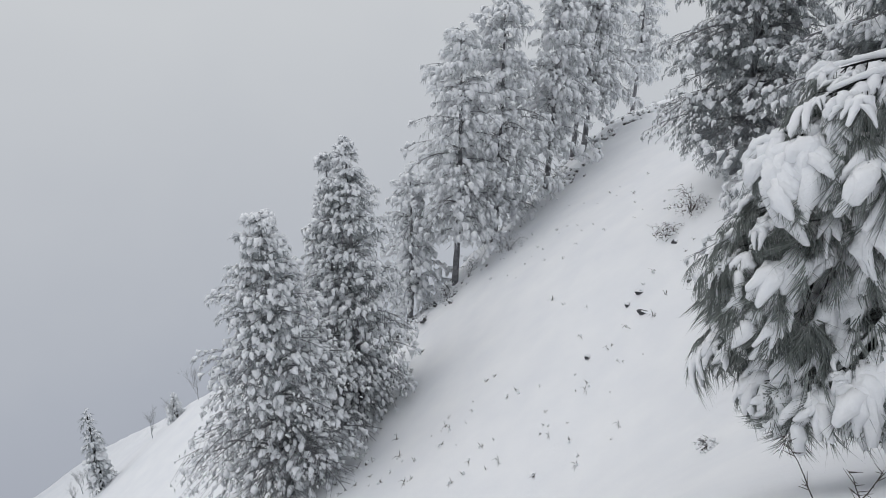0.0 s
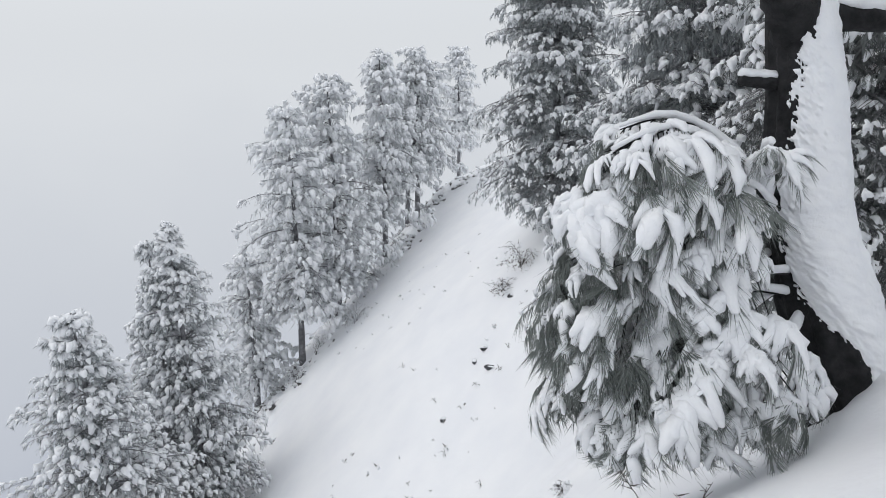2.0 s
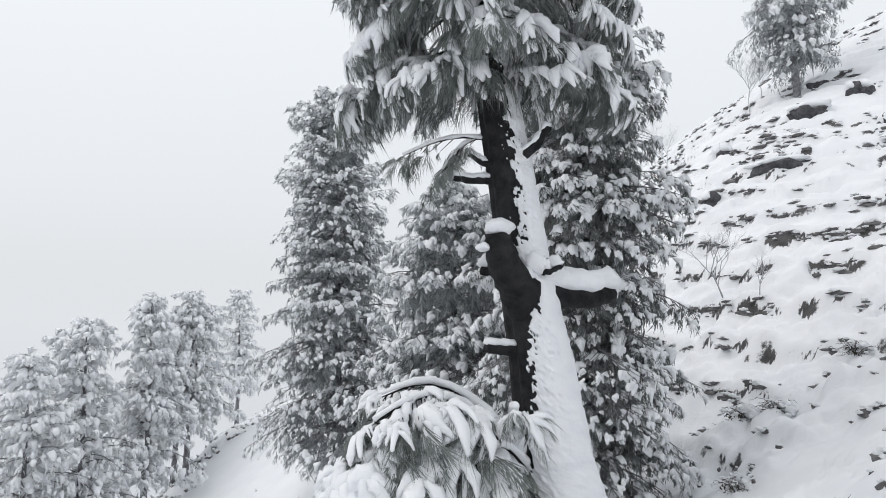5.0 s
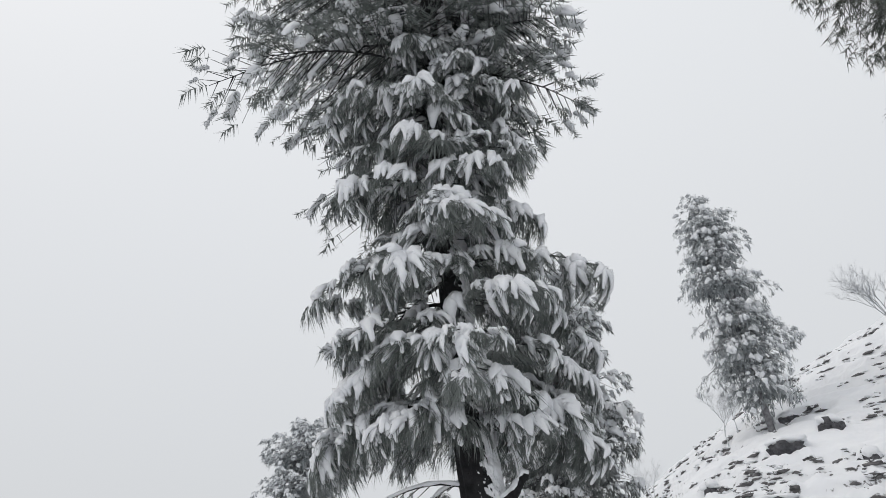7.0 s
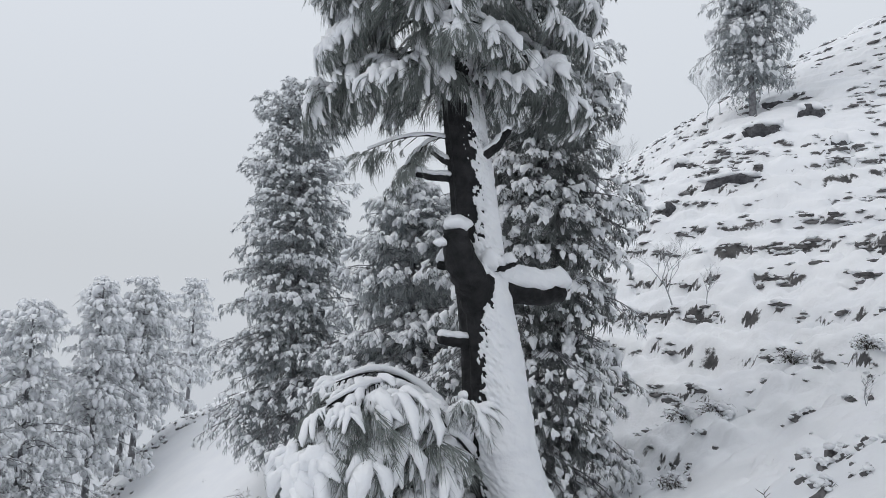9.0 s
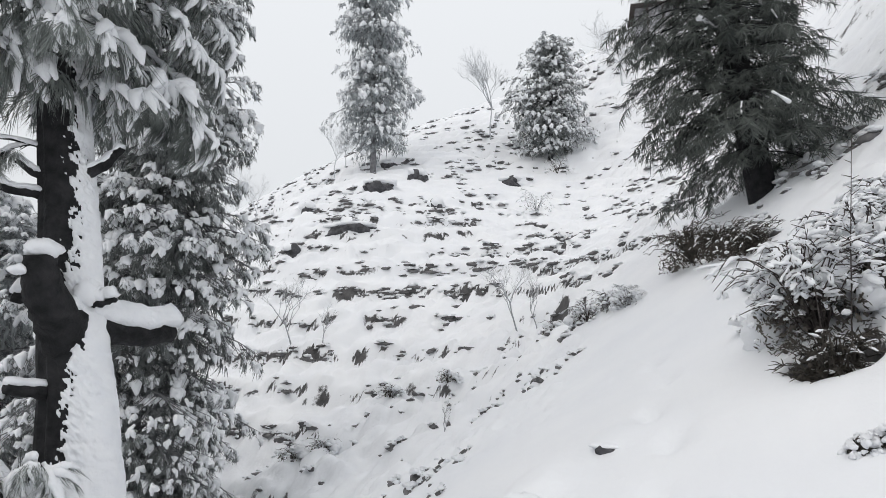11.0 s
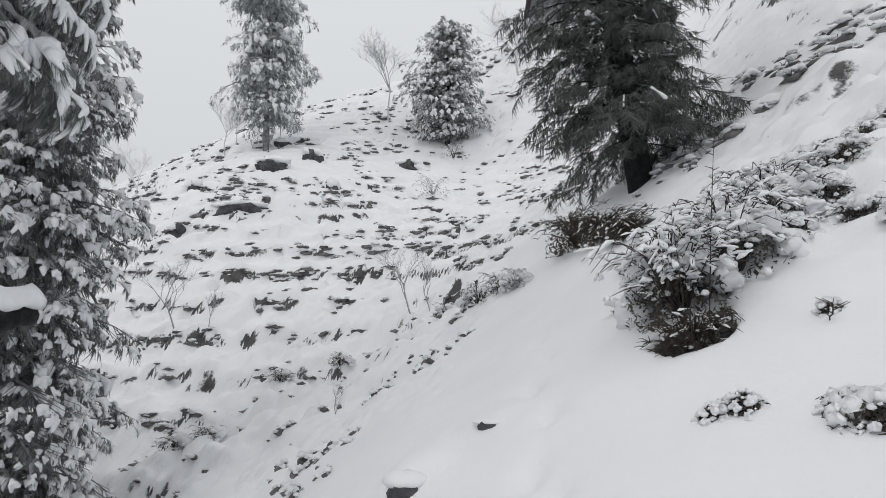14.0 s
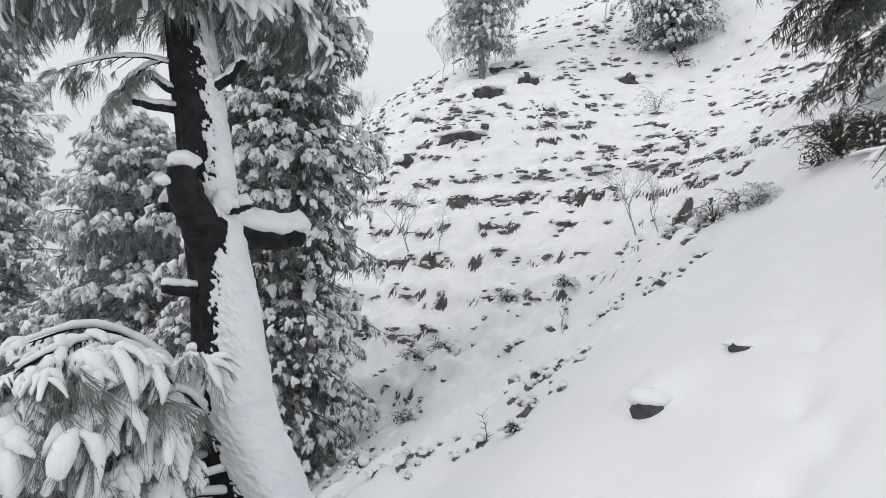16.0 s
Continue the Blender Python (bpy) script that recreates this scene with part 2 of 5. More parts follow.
def terrace_break(x, y):
    """How far the bank of a terrace still stands: long stretches along the contour, slumped in between."""
    a = np.arctan2(x, y)
    return smooth01(0.40, 0.53, 0.6 * fbm(a * 13, np.hypot(x, y) * 0.75, 11, 3) + 0.4 * fbm(x * 1.6, y * 1.6, 12, 2))


def height(x, y):
    x, y = np.asarray(x, float), np.asarray(y, float)
    z = base_height(x, y)
    m = terrace_mask(x, y)
    step = 0.78
    q = (z + 0.9 * (fbm(x * 0.16, y * 0.16, 3, 3) - 0.5) + terrace_wobble(x, y)) / step
    fr = q - np.floor(q)
    prof = np.where(fr < 0.84, fr * 0.42, 0.353 + (fr - 0.84) * 4.04)
    broken = terrace_break(x, y)
    z = z + m * step * (prof - fr) * (0.22 + 0.78 * broken * (0.55 + 0.45 * smooth01(12.0, 17.0, np.hypot(x, y))))
    right = smooth01(-0.12, -0.32, y / np.maximum(np.hypot(x, y), 0.1)) * smooth01(3.0, 5.0, x)
    z = z + (0.14 * m + 0.21 * right * smooth01(2.8, 5.5, np.hypot(x, y))) * (fbm(x * 1.5, y * 1.5, 21, 3) - 0.5) * 2
    z = z + 0.05 * (fbm(x * 0.9, y * 0.9, 31, 3) - 0.5)
    r = np.hypot(x, y)
    ux, uy = 0.88 * x + 0.47 * y, 0.88 * y - 0.47 * x
    bank = right * smooth01(3.3, 4.8, r) * smooth01(22.0, 16.0, r)
    wx, wy = x + 0.5 * (fbm(x * 1.3, y * 1.3, 81, 3) - 0.5), y + 0.5 * (fbm(x * 1.3, y * 1.3, 84, 3) - 0.5)
    if np.any(bank > 0) or np.any(m > 0):
        dense = np.clip((fbm(x * 0.55, y * 0.55, 87, 3) - 0.31) * 3.4, 0, 0.85)
        z = z + bank * (0.21 * tussocks(wx, wy, 0.62, 101, dense, 1.5) + 0.13 * tussocks(wx, wy, 0.27, 105, dense, 1.2))
        ledge = fbm(ux * 0.22, uy * 1.25, 89, 3)
        z = z + bank * 0.12 * (smooth01(0.42, 0.58, ledge) - 0.5) * smooth01(5.0, 8.0, r)
        rut = (z + 0.25 * (fbm(x * 0.6, y * 0.6, 141, 3) - 0.5)) / 0.36
        rut = rut - np.floor(rut)
        z = z + bank * smooth01(5.0, 7.0, r) * 0.36 * (np.where(rut < 0.8, rut * 0.8, 0.64 + (rut - 0.8) * 1.8) - rut) * smooth01(0.44, 0.56, fbm(ux * 0.5, uy * 1.0, 143, 3))
        z = z + m * smooth01(30.0, 22.0, r) * (0.22 * tussocks(wx, wy, 0.5, 111, dense * 0.8) + 0.12 * tussocks(wx, wy, 0.27, 115, dense * 0.8))
    hollow = smooth01(5.0, 6.5, r) * smooth01(12.0, 9.5, r) * smooth01(0.02, 0.16, y / np.maximum(r, 0.1)) * smooth01(3.5, 5.0, x) * (1 - m)
    if np.any(hollow > 0):
        few = np.clip((fbm(x * 0.7, y * 0.7, 93, 3) - 0.46) * 4.0, 0, 0.8)
        z = z + hollow * (0.13 * tussocks(wx, wy, 0.45, 121, few) + 0.10 * tussocks(wx, wy, 0.22, 125, few))
    for bx, by, sx, sy, deep in BUSH_BITES:
        d = np.sqrt(((x - bx) / sx) ** 2 + ((y - by) / sy) ** 2)
        z = z - deep * smooth01(1.15, 0.62, d + 0.45 * (fbm(x * 4.5, y * 4.5, 97, 2) - 0.5)) * smooth01(bx - 2.4 * sx, bx - 0.1 * sx, x)
    crest = 23.0 + np.where(x < -1.5, 0.70 * (-1.5 - x), 1.05 * (x + 1.5))
    z = z + 0.7 * np.exp(-((y - crest - 1.0) / 2.2) ** 2) * smooth01(16, 9, x) * (fbm(x * 0.75, y * 0.75, 131, 4) + 0.5 * fbm(x * 2.3, y * 2.3, 137, 2) - 0.7)
    mound = 0.55 * np.exp(-(((x - 4.25) / 0.75) ** 2 + ((y - 3.05) / 0.60) ** 2))
    z = z + mound
    for cx, cy, wx, tall in ((3.68, 0.60, 0.20, 0.10), (3.98, 0.22, 0.18, 0.05)):
        z = z + tall * np.exp(-((((x - cx) / np.where(x < cx, 0.7 * wx, 2.0 * wx)) ** 2 + ((y - cy) / wx) ** 2) ** 1.5))
    for fx, fy in FOOTPRINTS:
        z = z - 0.07 * np.exp(-(((x - fx) / 0.13) ** 2 + ((y - fy) / 0.08) ** 2))
    return z


def terrace_phase(x, y):
    z = base_height(x, y)
    q = (z + 0.9 * (fbm(x * 0.16, y * 0.16, 3, 3) - 0.5) + terrace_wobble(x, y)) / 0.78
    return q - np.floor(q)


def ground_at(x, y):
    return float(height(np.array([x]), np.array([y]))[0])


def on_ground(az, r, sink=0.0):
    """A place on the ground at the bearing az (degrees, clockwise from +y) and distance r from the viewpoint."""
    x, y = r * math.sin(radians(az)), r * math.cos(radians(az))
    return Vector((x, y, ground_at(x, y) - sink))


def build_ground():
    az = np.radians(np.concatenate([np.arange(-60, -12, 0.8), np.arange(-12, 40, 0.4), np.arange(40, 104, 0.27), np.arange(104, 128, 0.36), np.arange(128, 300, 4.0)]))
    rr = [0.3]
    while rr[-1] < 55:
        rr.append(rr[-1] * (1.0056 if 8.5 < rr[-1] < 44 else 1.009) + 0.014)
    while rr[-1] < 3000:
        rr.append(rr[-1] * 1.12)
    rr = np.array(rr)
    a, r = np.meshgrid(az, rr, indexing='ij')
    x, y = r * np.sin(a), r * np.cos(a)
    z = height(x, y)
    far = smooth01(55, 130, r)
    z = z * (1 - far) + far * (-75 - 0.02 * r)
    na, nr = a.shape
    v = np.stack([x, y, z], -1).reshape(-1, 3)
    i = np.arange(na * nr).reshape(na, nr)
    p, q = i, np.roll(i, -1, 0)
    a0, a1, b0, b1 = p[:, :-1].ravel(), p[:, 1:].ravel(), q[:, :-1].ravel(), q[:, 1:].ravel()
    t = np.concatenate([np.stack([a0, a1, b1], 1), np.stack([a0, b1, b0], 1)])
    t = np.concatenate([t, np.stack([i[:, 0], np.roll(i[:, 0], -1), np.full(na, len(v))], 1)])
    v = np.concatenate([v, [[0, 0, ground_at(0.0, 0.0)]]])
    t = t[:, ::-1]
    ob = part("ground", v, t, ground_mat)
    tagged(ob, "steep snow covered hillside with old terraces and a path", "ground", kind="structure")


build_ground()


def build_backdrop():
    n, radius = 96, 78.0
    ang = np.linspace(0, 2 * math.pi, n, endpoint=False)
    v = np.concatenate([np.stack([radius * np.cos(ang), radius * np.sin(ang), np.full(n, z)], 1) for z in (-140.0, 17.0)])
    i = np.arange(n)
    j = (i + 1) % n
    t = np.concatenate([np.stack([i, j, n + j], 1), np.stack([i, n + j, n + i], 1)])
    ob = part("backdrop", v, t, fog_material())
    tagged(ob, "pale grey low cloud filling the valley", "cloud", kind="structure")


build_backdrop()


# ---- conifers ----
def tube(points, radii, sides=8, rng=None, rough=0.0, cap=True):
    """A tapering round stem along the points."""
    p = np.asarray(points, float)
    n = len(p)
    tan = np.gradient(p, axis=0)
    tan /= np.linalg.norm(tan, axis=1)[:, None] + 1e-9
    ref = np.where(np.abs(tan[:, 2:3]) > 0.9, np.array([[1.0, 0, 0]]), np.array([[0, 0, 1.0]]))
    u = np.cross(tan, ref)
    u /= np.linalg.norm(u, axis=1)[:, None] + 1e-9
    w = np.cross(tan, u)
    a = np.linspace(0, 2 * math.pi, sides, endpoint=False)
    rad = np.asarray(radii, float)[:, None] * np.ones((1, sides))
    if rough and rng is not None:
        rad = rad * (1 + rough * (rng.random((n, sides)) - 0.5))
    v = p[:, None] + rad[..., None] * (np.cos(a)[None, :, None] * u[:, None] + np.sin(a)[None, :, None] * w[:, None])
    v = v.reshape(-1, 3)
    i = np.arange(n * sides).reshape(n, sides)
    a0, a1 = i[:-1], np.roll(i, -1, 1)[:-1]
    b0, b1 = i[1:], np.roll(i, -1, 1)[1:]
    t = np.concatenate([np.stack([a0, b0, b1], -1).reshape(-1, 3), np.stack([a0, b1, a1], -1).reshape(-1, 3)])
    if cap:
        v = np.concatenate([v, [p[-1]], [p[0]]])
        e, s = i[-1], i[0]
        t = np.concatenate([t, np.stack([e, np.full(sides, len(v) - 2), np.roll(e, -1)], 1),
                            np.stack([np.roll(s, -1), np.full(sides, len(v) - 1), s], 1)])
    return v, t


def snow_finger(rng, segs, ring, width, tall, droop, lumpy=0.4):
    """Snow lying along a drooping twig of length 1 that points along x, in uneven clumps."""
    s = 1 - (1 - np.linspace(0, 1, segs + 1)) ** 1.5
    w = width * np.sqrt(np.clip(1 - ((s - 0.52) / 0.62) ** 2, 0.05, 1)) * (1 - lumpy / 2 + lumpy * rng.random(segs + 1))
    top = max(3, ring - 2)
    ang = np.linspace(math.pi, 0, top)
    cy = np.concatenate([np.cos(ang), [0.75, -0.75]])
    cz = np.concatenate([np.sin(ang) * tall, [-0.38, -0.38]])
    k = len(cy)
    jit = 1 - lumpy * 0.45 + lumpy * 0.9 * rng.random((segs + 1, k))
    x = s[:, None] + 0.12 * lumpy * (rng.random((segs + 1, k)) - 0.5)
    y = w[:, None] * cy[None] * jit + (lumpy - 0.3) * width * 0.9 * (rng.random((segs + 1, 1)) - 0.5)
    z = w[:, None] * cz[None] * jit - droop * (s ** 2)[:, None]
    v = np.stack([x, y, z], -1).reshape(-1, 3)
    i = np.arange((segs + 1) * k).reshape(segs + 1, k)
    a0, a1, b0, b1 = i[:-1], np.roll(i, -1, 1)[:-1], i[1:], np.roll(i, -1, 1)[1:]
    t = np.concatenate([np.stack([a0, b1, b0], -1).reshape(-1, 3), np.stack([a0, a1, b1], -1).reshape(-1, 3)])
    tip = np.array([[1 + 0.75 * w[-1], 0, -droop - 0.1 * w[-1]], [-0.3 * w[0], 0, 0]])
    v = np.concatenate([v, tip])
    e, b = i[-1], i[0]
    t = np.concatenate([t, np.stack([e, np.roll(e, -1), np.full(k, len(v) - 2)], 1), np.stack([np.roll(b, -1), b, np.full(k, len(v) - 1)], 1)])
    return v, t


def snow_along(rng, pts, w, tall, ring, rough):
    """Snow that lies along a twig: round above, flatter below, closed at both ends."""
    n = len(pts)
    tan = np.gradient(pts, axis=0)
    tan /= np.linalg.norm(tan, axis=1)[:, None] + 1e-9
    side = np.cross(tan, [0, 0, 1.0])
    weak = np.linalg.norm(side, axis=1) < 0.25
    side[weak] = side[~weak][0] if (~weak).any() else [0, 1.0, 0]
    side /= np.linalg.norm(side, axis=1)[:, None]
    up = np.cross(side, tan)
    a = np.linspace(0, 2 * math.pi, ring, endpoint=False) + rng.random() * 0.6
    cy, cz = np.cos(a), np.where(np.sin(a) > 0, np.sin(a) * tall, np.sin(a) * 0.45)
    k = w[:, None] * (1 - rough / 2 + rough * rng.random((n, ring)))
    v = pts[:, None] + side[:, None] * (cy * k)[..., None] + up[:, None] * (cz * k + 0.25 * w[:, None])[..., None]
    ends = np.array([pts[0] - tan[0] * w[0] * 0.5, pts[-1] + tan[-1] * w[-1] * 0.8])
    v = np.concatenate([v.reshape(-1, 3), ends])
    i = np.arange(n * ring).reshape(n, ring)
    j = np.roll(i, -1, 1)
    t = np.concatenate([np.stack([i[:-1], j[1:], i[1:]], -1).reshape(-1, 3), np.stack([i[:-1], j[:-1], j[1:]], -1).reshape(-1, 3),
                        np.stack([i[0], np.full(ring, n * ring), j[0]], 1), np.stack([i[-1], j[-1], np.full(ring, n * ring + 1)], 1)])
    return v, t


def snow_hand(rng, fingers, segs, ring, wide, tall, droop, count, length, nwidth, rough, blunt, splay, squat):
    """A twig of length 1 with side twigs that droop under fingers of snow, and the needles that brush out beneath them."""
    snow, green = Batch(), Batch()
    s = np.linspace(0, 1, segs + 1)
    main = None
    for k in range(fingers):
        ang = (rng.random() - 0.5) * 0.3 if k == 0 else (1 if k % 2 else -1) * splay * (0.3 + 0.7 * rng.random())
        ln = 1.0 if k == 0 else 0.35 + 0.4 * rng.random()
        ln *= squat
        d = droop * (0.5 + 0.9 * rng.random())
        reach = ln * (s - 0.28 * min(d, 1.4) * s * s)
        curl = (rng.random() - 0.5) * 0.35 * s * s * ln
        p = np.stack([reach * math.cos(ang) - curl * math.sin(ang), reach * math.sin(ang) + curl * math.cos(ang), ln * (0.12 * s - d * s * s)], 1)
        if k == 0:
            main = p
        else:
            u = 0.05 + 0.5 * rng.random()
            p = p + np.array([np.interp(u, s, main[:, i]) for i in range(3)])
        w = wide * (0.8 + 0.4 * rng.random()) * (0.18 + 0.82 * np.sin(math.pi * (0.12 + 0.80 * s) ** blunt) ** 0.9) * (1 - rough / 2 + rough * rng.random(segs + 1))
        snow.add(*snow_along(rng, p, w, tall, ring, rough))
        tan = np.gradient(p, axis=0)
        tan /= np.linalg.norm(tan, axis=1)[:, None] + 1e-9
        u = 0.12 + 0.88 * rng.random(count) ** 0.8
        at = np.stack([np.interp(u, s, p[:, i]) for i in range(3)], 1)
        go = np.stack([np.interp(u, s, tan[:, i]) for i in range(3)], 1)
        sd = np.cross(go, [0, 0, 1.0])
        sd /= np.linalg.norm(sd, axis=1)[:, None] + 1e-6
        sg = rng.random(count) * 2 - 1
        way = go * (0.55 + 0.5 * u)[:, None] + sd * (0.8 * sg)[:, None] + np.array([0, 0, -1.0]) * (0.15 + 0.75 * rng.random(count))[:, None]
        way /= np.linalg.norm(way, axis=1)[:, None]
        l2 = length * (0.6 + 0.6 * rng.random(count))
        root = at + sd * (sg * wide * 0.55)[:, None] - np.array([0, 0, 0.1 * wide])
        tip = root + way * l2[:, None]
        tip[:, 2] -= 0.15 * l2
        perp = np.cross(way, rng.random((count, 3)) - 0.5)
        perp /= np.linalg.norm(perp, axis=1)[:, None] + 1e-9
        green.add(np.stack([root - perp * nwidth, root + perp * nwidth, tip], 1).reshape(-1, 3), np.arange(count * 3).reshape(-1, 3))
    return snow.arrays(), green.arrays()


def hand_kit(seed, fingers, segs, ring, wide, tall, droop, count, length, nwidth, variants=18, rough=0.4, blunt=1.0, splay=1.1, squat=1.0):
    rng = np.random.default_rng(seed)
    return [snow_hand(rng, int(rng.choice(fingers)), segs, ring, wide * (0.8 + 0.4 * rng.random()), tall, droop, count, length, nwidth, rough, blunt, splay, squat) for _ in range(variants)]


def brush_kit(seed, count, length, nwidth, wide, variants=12, fall=0.15):
    """Bottle-brush ends: needles all round a short twig, with a dab of snow on it."""
    rng = np.random.default_rng(seed)
    kit = []
    for _ in range(variants):
        u = rng.random(count) ** 0.7
        a = rng.random(count) * 6.283
        root = np.stack([u, np.zeros(count), 0.1 * np.sin(3 * u)], 1)
        way = np.stack([0.35 + 0.6 * u, np.cos(a), np.sin(a) * 0.8 - fall], 1)
        way /= np.linalg.norm(way, axis=1)[:, None]
        tip = root + way * (length * (0.6 + 0.6 * rng.random(count)))[:, None]
        tip[:, 2] -= 0.5 * fall * length
        perp = np.cross(way, rng.random((count, 3)) - 0.5)
        perp /= np.linalg.norm(perp, axis=1)[:, None] + 1e-9
        green = np.stack([root - perp * nwidth, root + perp * nwidth, tip], 1).reshape(-1, 3), np.arange(count * 3).reshape(-1, 3)
        p = np.stack([np.linspace(0.1, 1, 4), np.zeros(4), 0.12 - 0.1 * np.linspace(0, 1, 4) ** 2], 1)
        kit.append((snow_along(rng, p, wide * (0.5 + rng.random(4)), 0.9, 5, 0.5), green))
    return kit


FAR_KIT = hand_kit(1, (1, 1, 2), 2, 4, 0.31, 0.95, 0.45, 4, 0.52, 0.045, 18, 0.8, squat=0.75)
MID_KIT = hand_kit(2, (2, 3, 3), 2, 5, 0.21, 0.90, 0.60, 7, 0.44, 0.026, 28, 0.5, splay=1.2, squat=0.70)
NEAR_KIT = hand_kit(3, (4, 5, 6), 5, 6, 0.13, 0.80, 0.75, 32, 0.40, 0.009, 24, 0.7, 0.75, 0.75)
LADEN_KIT = hand_kit(6, (5, 6, 7), 6, 7, 0.125, 0.85, 0.95, 30, 0.38, 0.008, 24, 0.6, 0.8, 1.0)
HIGH_KIT = hand_kit(5, (3, 4, 5), 4, 5, 0.14, 0.80, 0.70, 26, 0.42, 0.012, 18, 0.7, 0.75, 0.8)
CROWN_KIT = brush_kit(7, 36, 0.46, 0.022, 0.17, 14, 0.3)
DARK_KIT = brush_kit(4, 36, 0.50, 0.019, 0.07, 14, 0.5)


def twig_matrix(pos, fwd, roll, size):
    """Twig frame: x along fwd, z as near up as it goes."""
    f = np.asarray(fwd, float)
    f = f / (np.linalg.norm(f) + 1e-9)
    side = np.cross([0, 0, 1.0], f)
    if np.linalg.norm(side) < 1e-3:
        side = np.array([0, 1.0, 0])
    side /= np.linalg.norm(side)
    up = np.cross(f, side)
    c, s = math.cos(roll), math.sin(roll)
    sd, u2 = side * c + up * s, up * c - side * s
    return np.stack([f * size, sd * size, u2 * size, np.asarray(pos, float)], 1)


class Bough:
    """One bough with its wood, needles and snow, gathered twig by twig."""

    def __init__(self, kit, rng):
        self.kit, self.rng = kit, rng
        self.snow = [[] for _ in kit]
        self.needle = [[] for _ in kit]
        self.wood = Batch()

    def twig(self, pos, fwd, size, snow=1.0):
        r = self.rng
        k = int(r.integers(len(self.kit)))
        m = twig_matrix(pos, fwd, (r.random() - 0.5) * 1.1, size * (0.4 + 1.1 * r.random()))
        self.needle[k].append(m)
        if r.random() < snow:
            self.snow[k].append(m)

    def along(self, pts, twig, count, snow=1.0, thick=0.02, inner=0.2, fan=1.0, wide=0.0, sag=0.12, hang=0.0, deep=0.0, wild=0.3):
        """Wood along the points, with twigs to both sides of it and one at its end."""
        r = self.rng
        pts = np.asarray(pts, float)
        s = np.linspace(0, 1, len(pts))
        v, t = tube(pts, thick * (1.05 - 0.85 * s), 5 if thick < 0.03 else 8)
        self.wood.add(v, t)
        tan = np.gradient(pts, axis=0)
        length = np.linalg.norm(np.diff(pts, axis=0), axis=1).sum()
        for k in range(count):
            u = inner + (1 - inner) * ((k + r.random()) / count) ** 0.8
            pos = np.array([np.interp(u, s, pts[:, i]) for i in range(3)])
            out = np.array([np.interp(u, s, tan[:, i]) for i in range(3)])
            out /= np.linalg.norm(out) + 1e-9
            side = np.cross(out, [0, 0, 1.0])
            side /= np.linalg.norm(side) + 1e-9
            sgn = -1 if k % 2 else 1
            off = wide * length * r.random() ** 0.8 * math.sin(math.pi * (0.18 + 0.74 * u)) * sgn
            root = pos
            pos = pos + side * off + out * abs(off) * 0.25 - np.array([0, 0, 0.3 * abs(off) + deep * length * (r.random() - 0.35)])
            if wide and np.linalg.norm(pos - root) > 0.03:
                back = root - out * min(0.5 * abs(off), 0.3 * length * u)
                stem, faces = tube([back, pos], [0.004 + thick * 0.12, 0.003], 3, cap=False)
                self.wood.add(stem, faces)
            ang = fan * (0.25 + 0.95 * r.random()) * (1.15 - 0.7 * u)
            fwd = out * math.cos(ang) + side * sgn * math.sin(ang)
            fwd[:2] += wild * (r.random(2) - 0.5)
            fwd[2] += -sag + (0.35 + 0.4 * wild) * (r.random() - 0.5) - hang * r.random()
            self.twig(pos, fwd, twig * (1.1 - 0.35 * u), snow)
        self.twig(pts[-1], pts[-1] - pts[-2], twig * 0.8, snow)

    def out(self, start, az, length, rise, droop, twig, count, snow=1.0, thick=0.02, inner=0.15, fan=1.0, wide=0.3, sag=0.3, hang=0.15, deep=0.0, wild=0.3):
        """A bough that leaves the trunk at the bearing az."""
        r = self.rng
        h = np.array([math.sin(az), math.cos(az), 0])
        side = np.array([h[1], -h[0], 0])
        s = np.linspace(0, 1, 6)
        bend = (r.random() - 0.5) * 0.35
        pts = (np.asarray(start)[None] + h[None] * (s * length)[:, None] + side[None] * (bend * length * s ** 2)[:, None]
               + np.array([[0, 0, 1.0]]) * ((rise * s - droop * s ** 2) * length)[:, None])
        self.along(pts, twig, count, snow, thick, inner, fan, wide, sag, hang, deep, wild)

    def finish(self, parent, mats, split=False):
        """Links the bough as one part, or as a part with its needles and snow below it."""
        nb, sb = Batch(), Batch()
        for k, (sn, ne) in enumerate(self.kit):
            nb.spread(ne[0], ne[1], self.needle[k])
            sb.spread(sn[0], sn[1], self.snow[k])
        if split:
            ob = part("bough", *self.wood.arrays(), mats[0], parent)
            if nb.n:
                tagged(part("needles", *nb.arrays(), mats[1], ob), kind="stuff")
            if sb.n:
                tagged(part("snow_load", *sb.arrays(), mats[2], ob), kind="stuff")
            return ob
        al, ix = Batch(), []
        for k, b in enumerate((self.wood, nb, sb)):
            if b.n:
                v, t = b.arrays()
                al.add(v, t)
                ix.append(np.full(len(t), k))
        return part("bough", *al.arrays(), mats, parent, index=np.concatenate(ix))


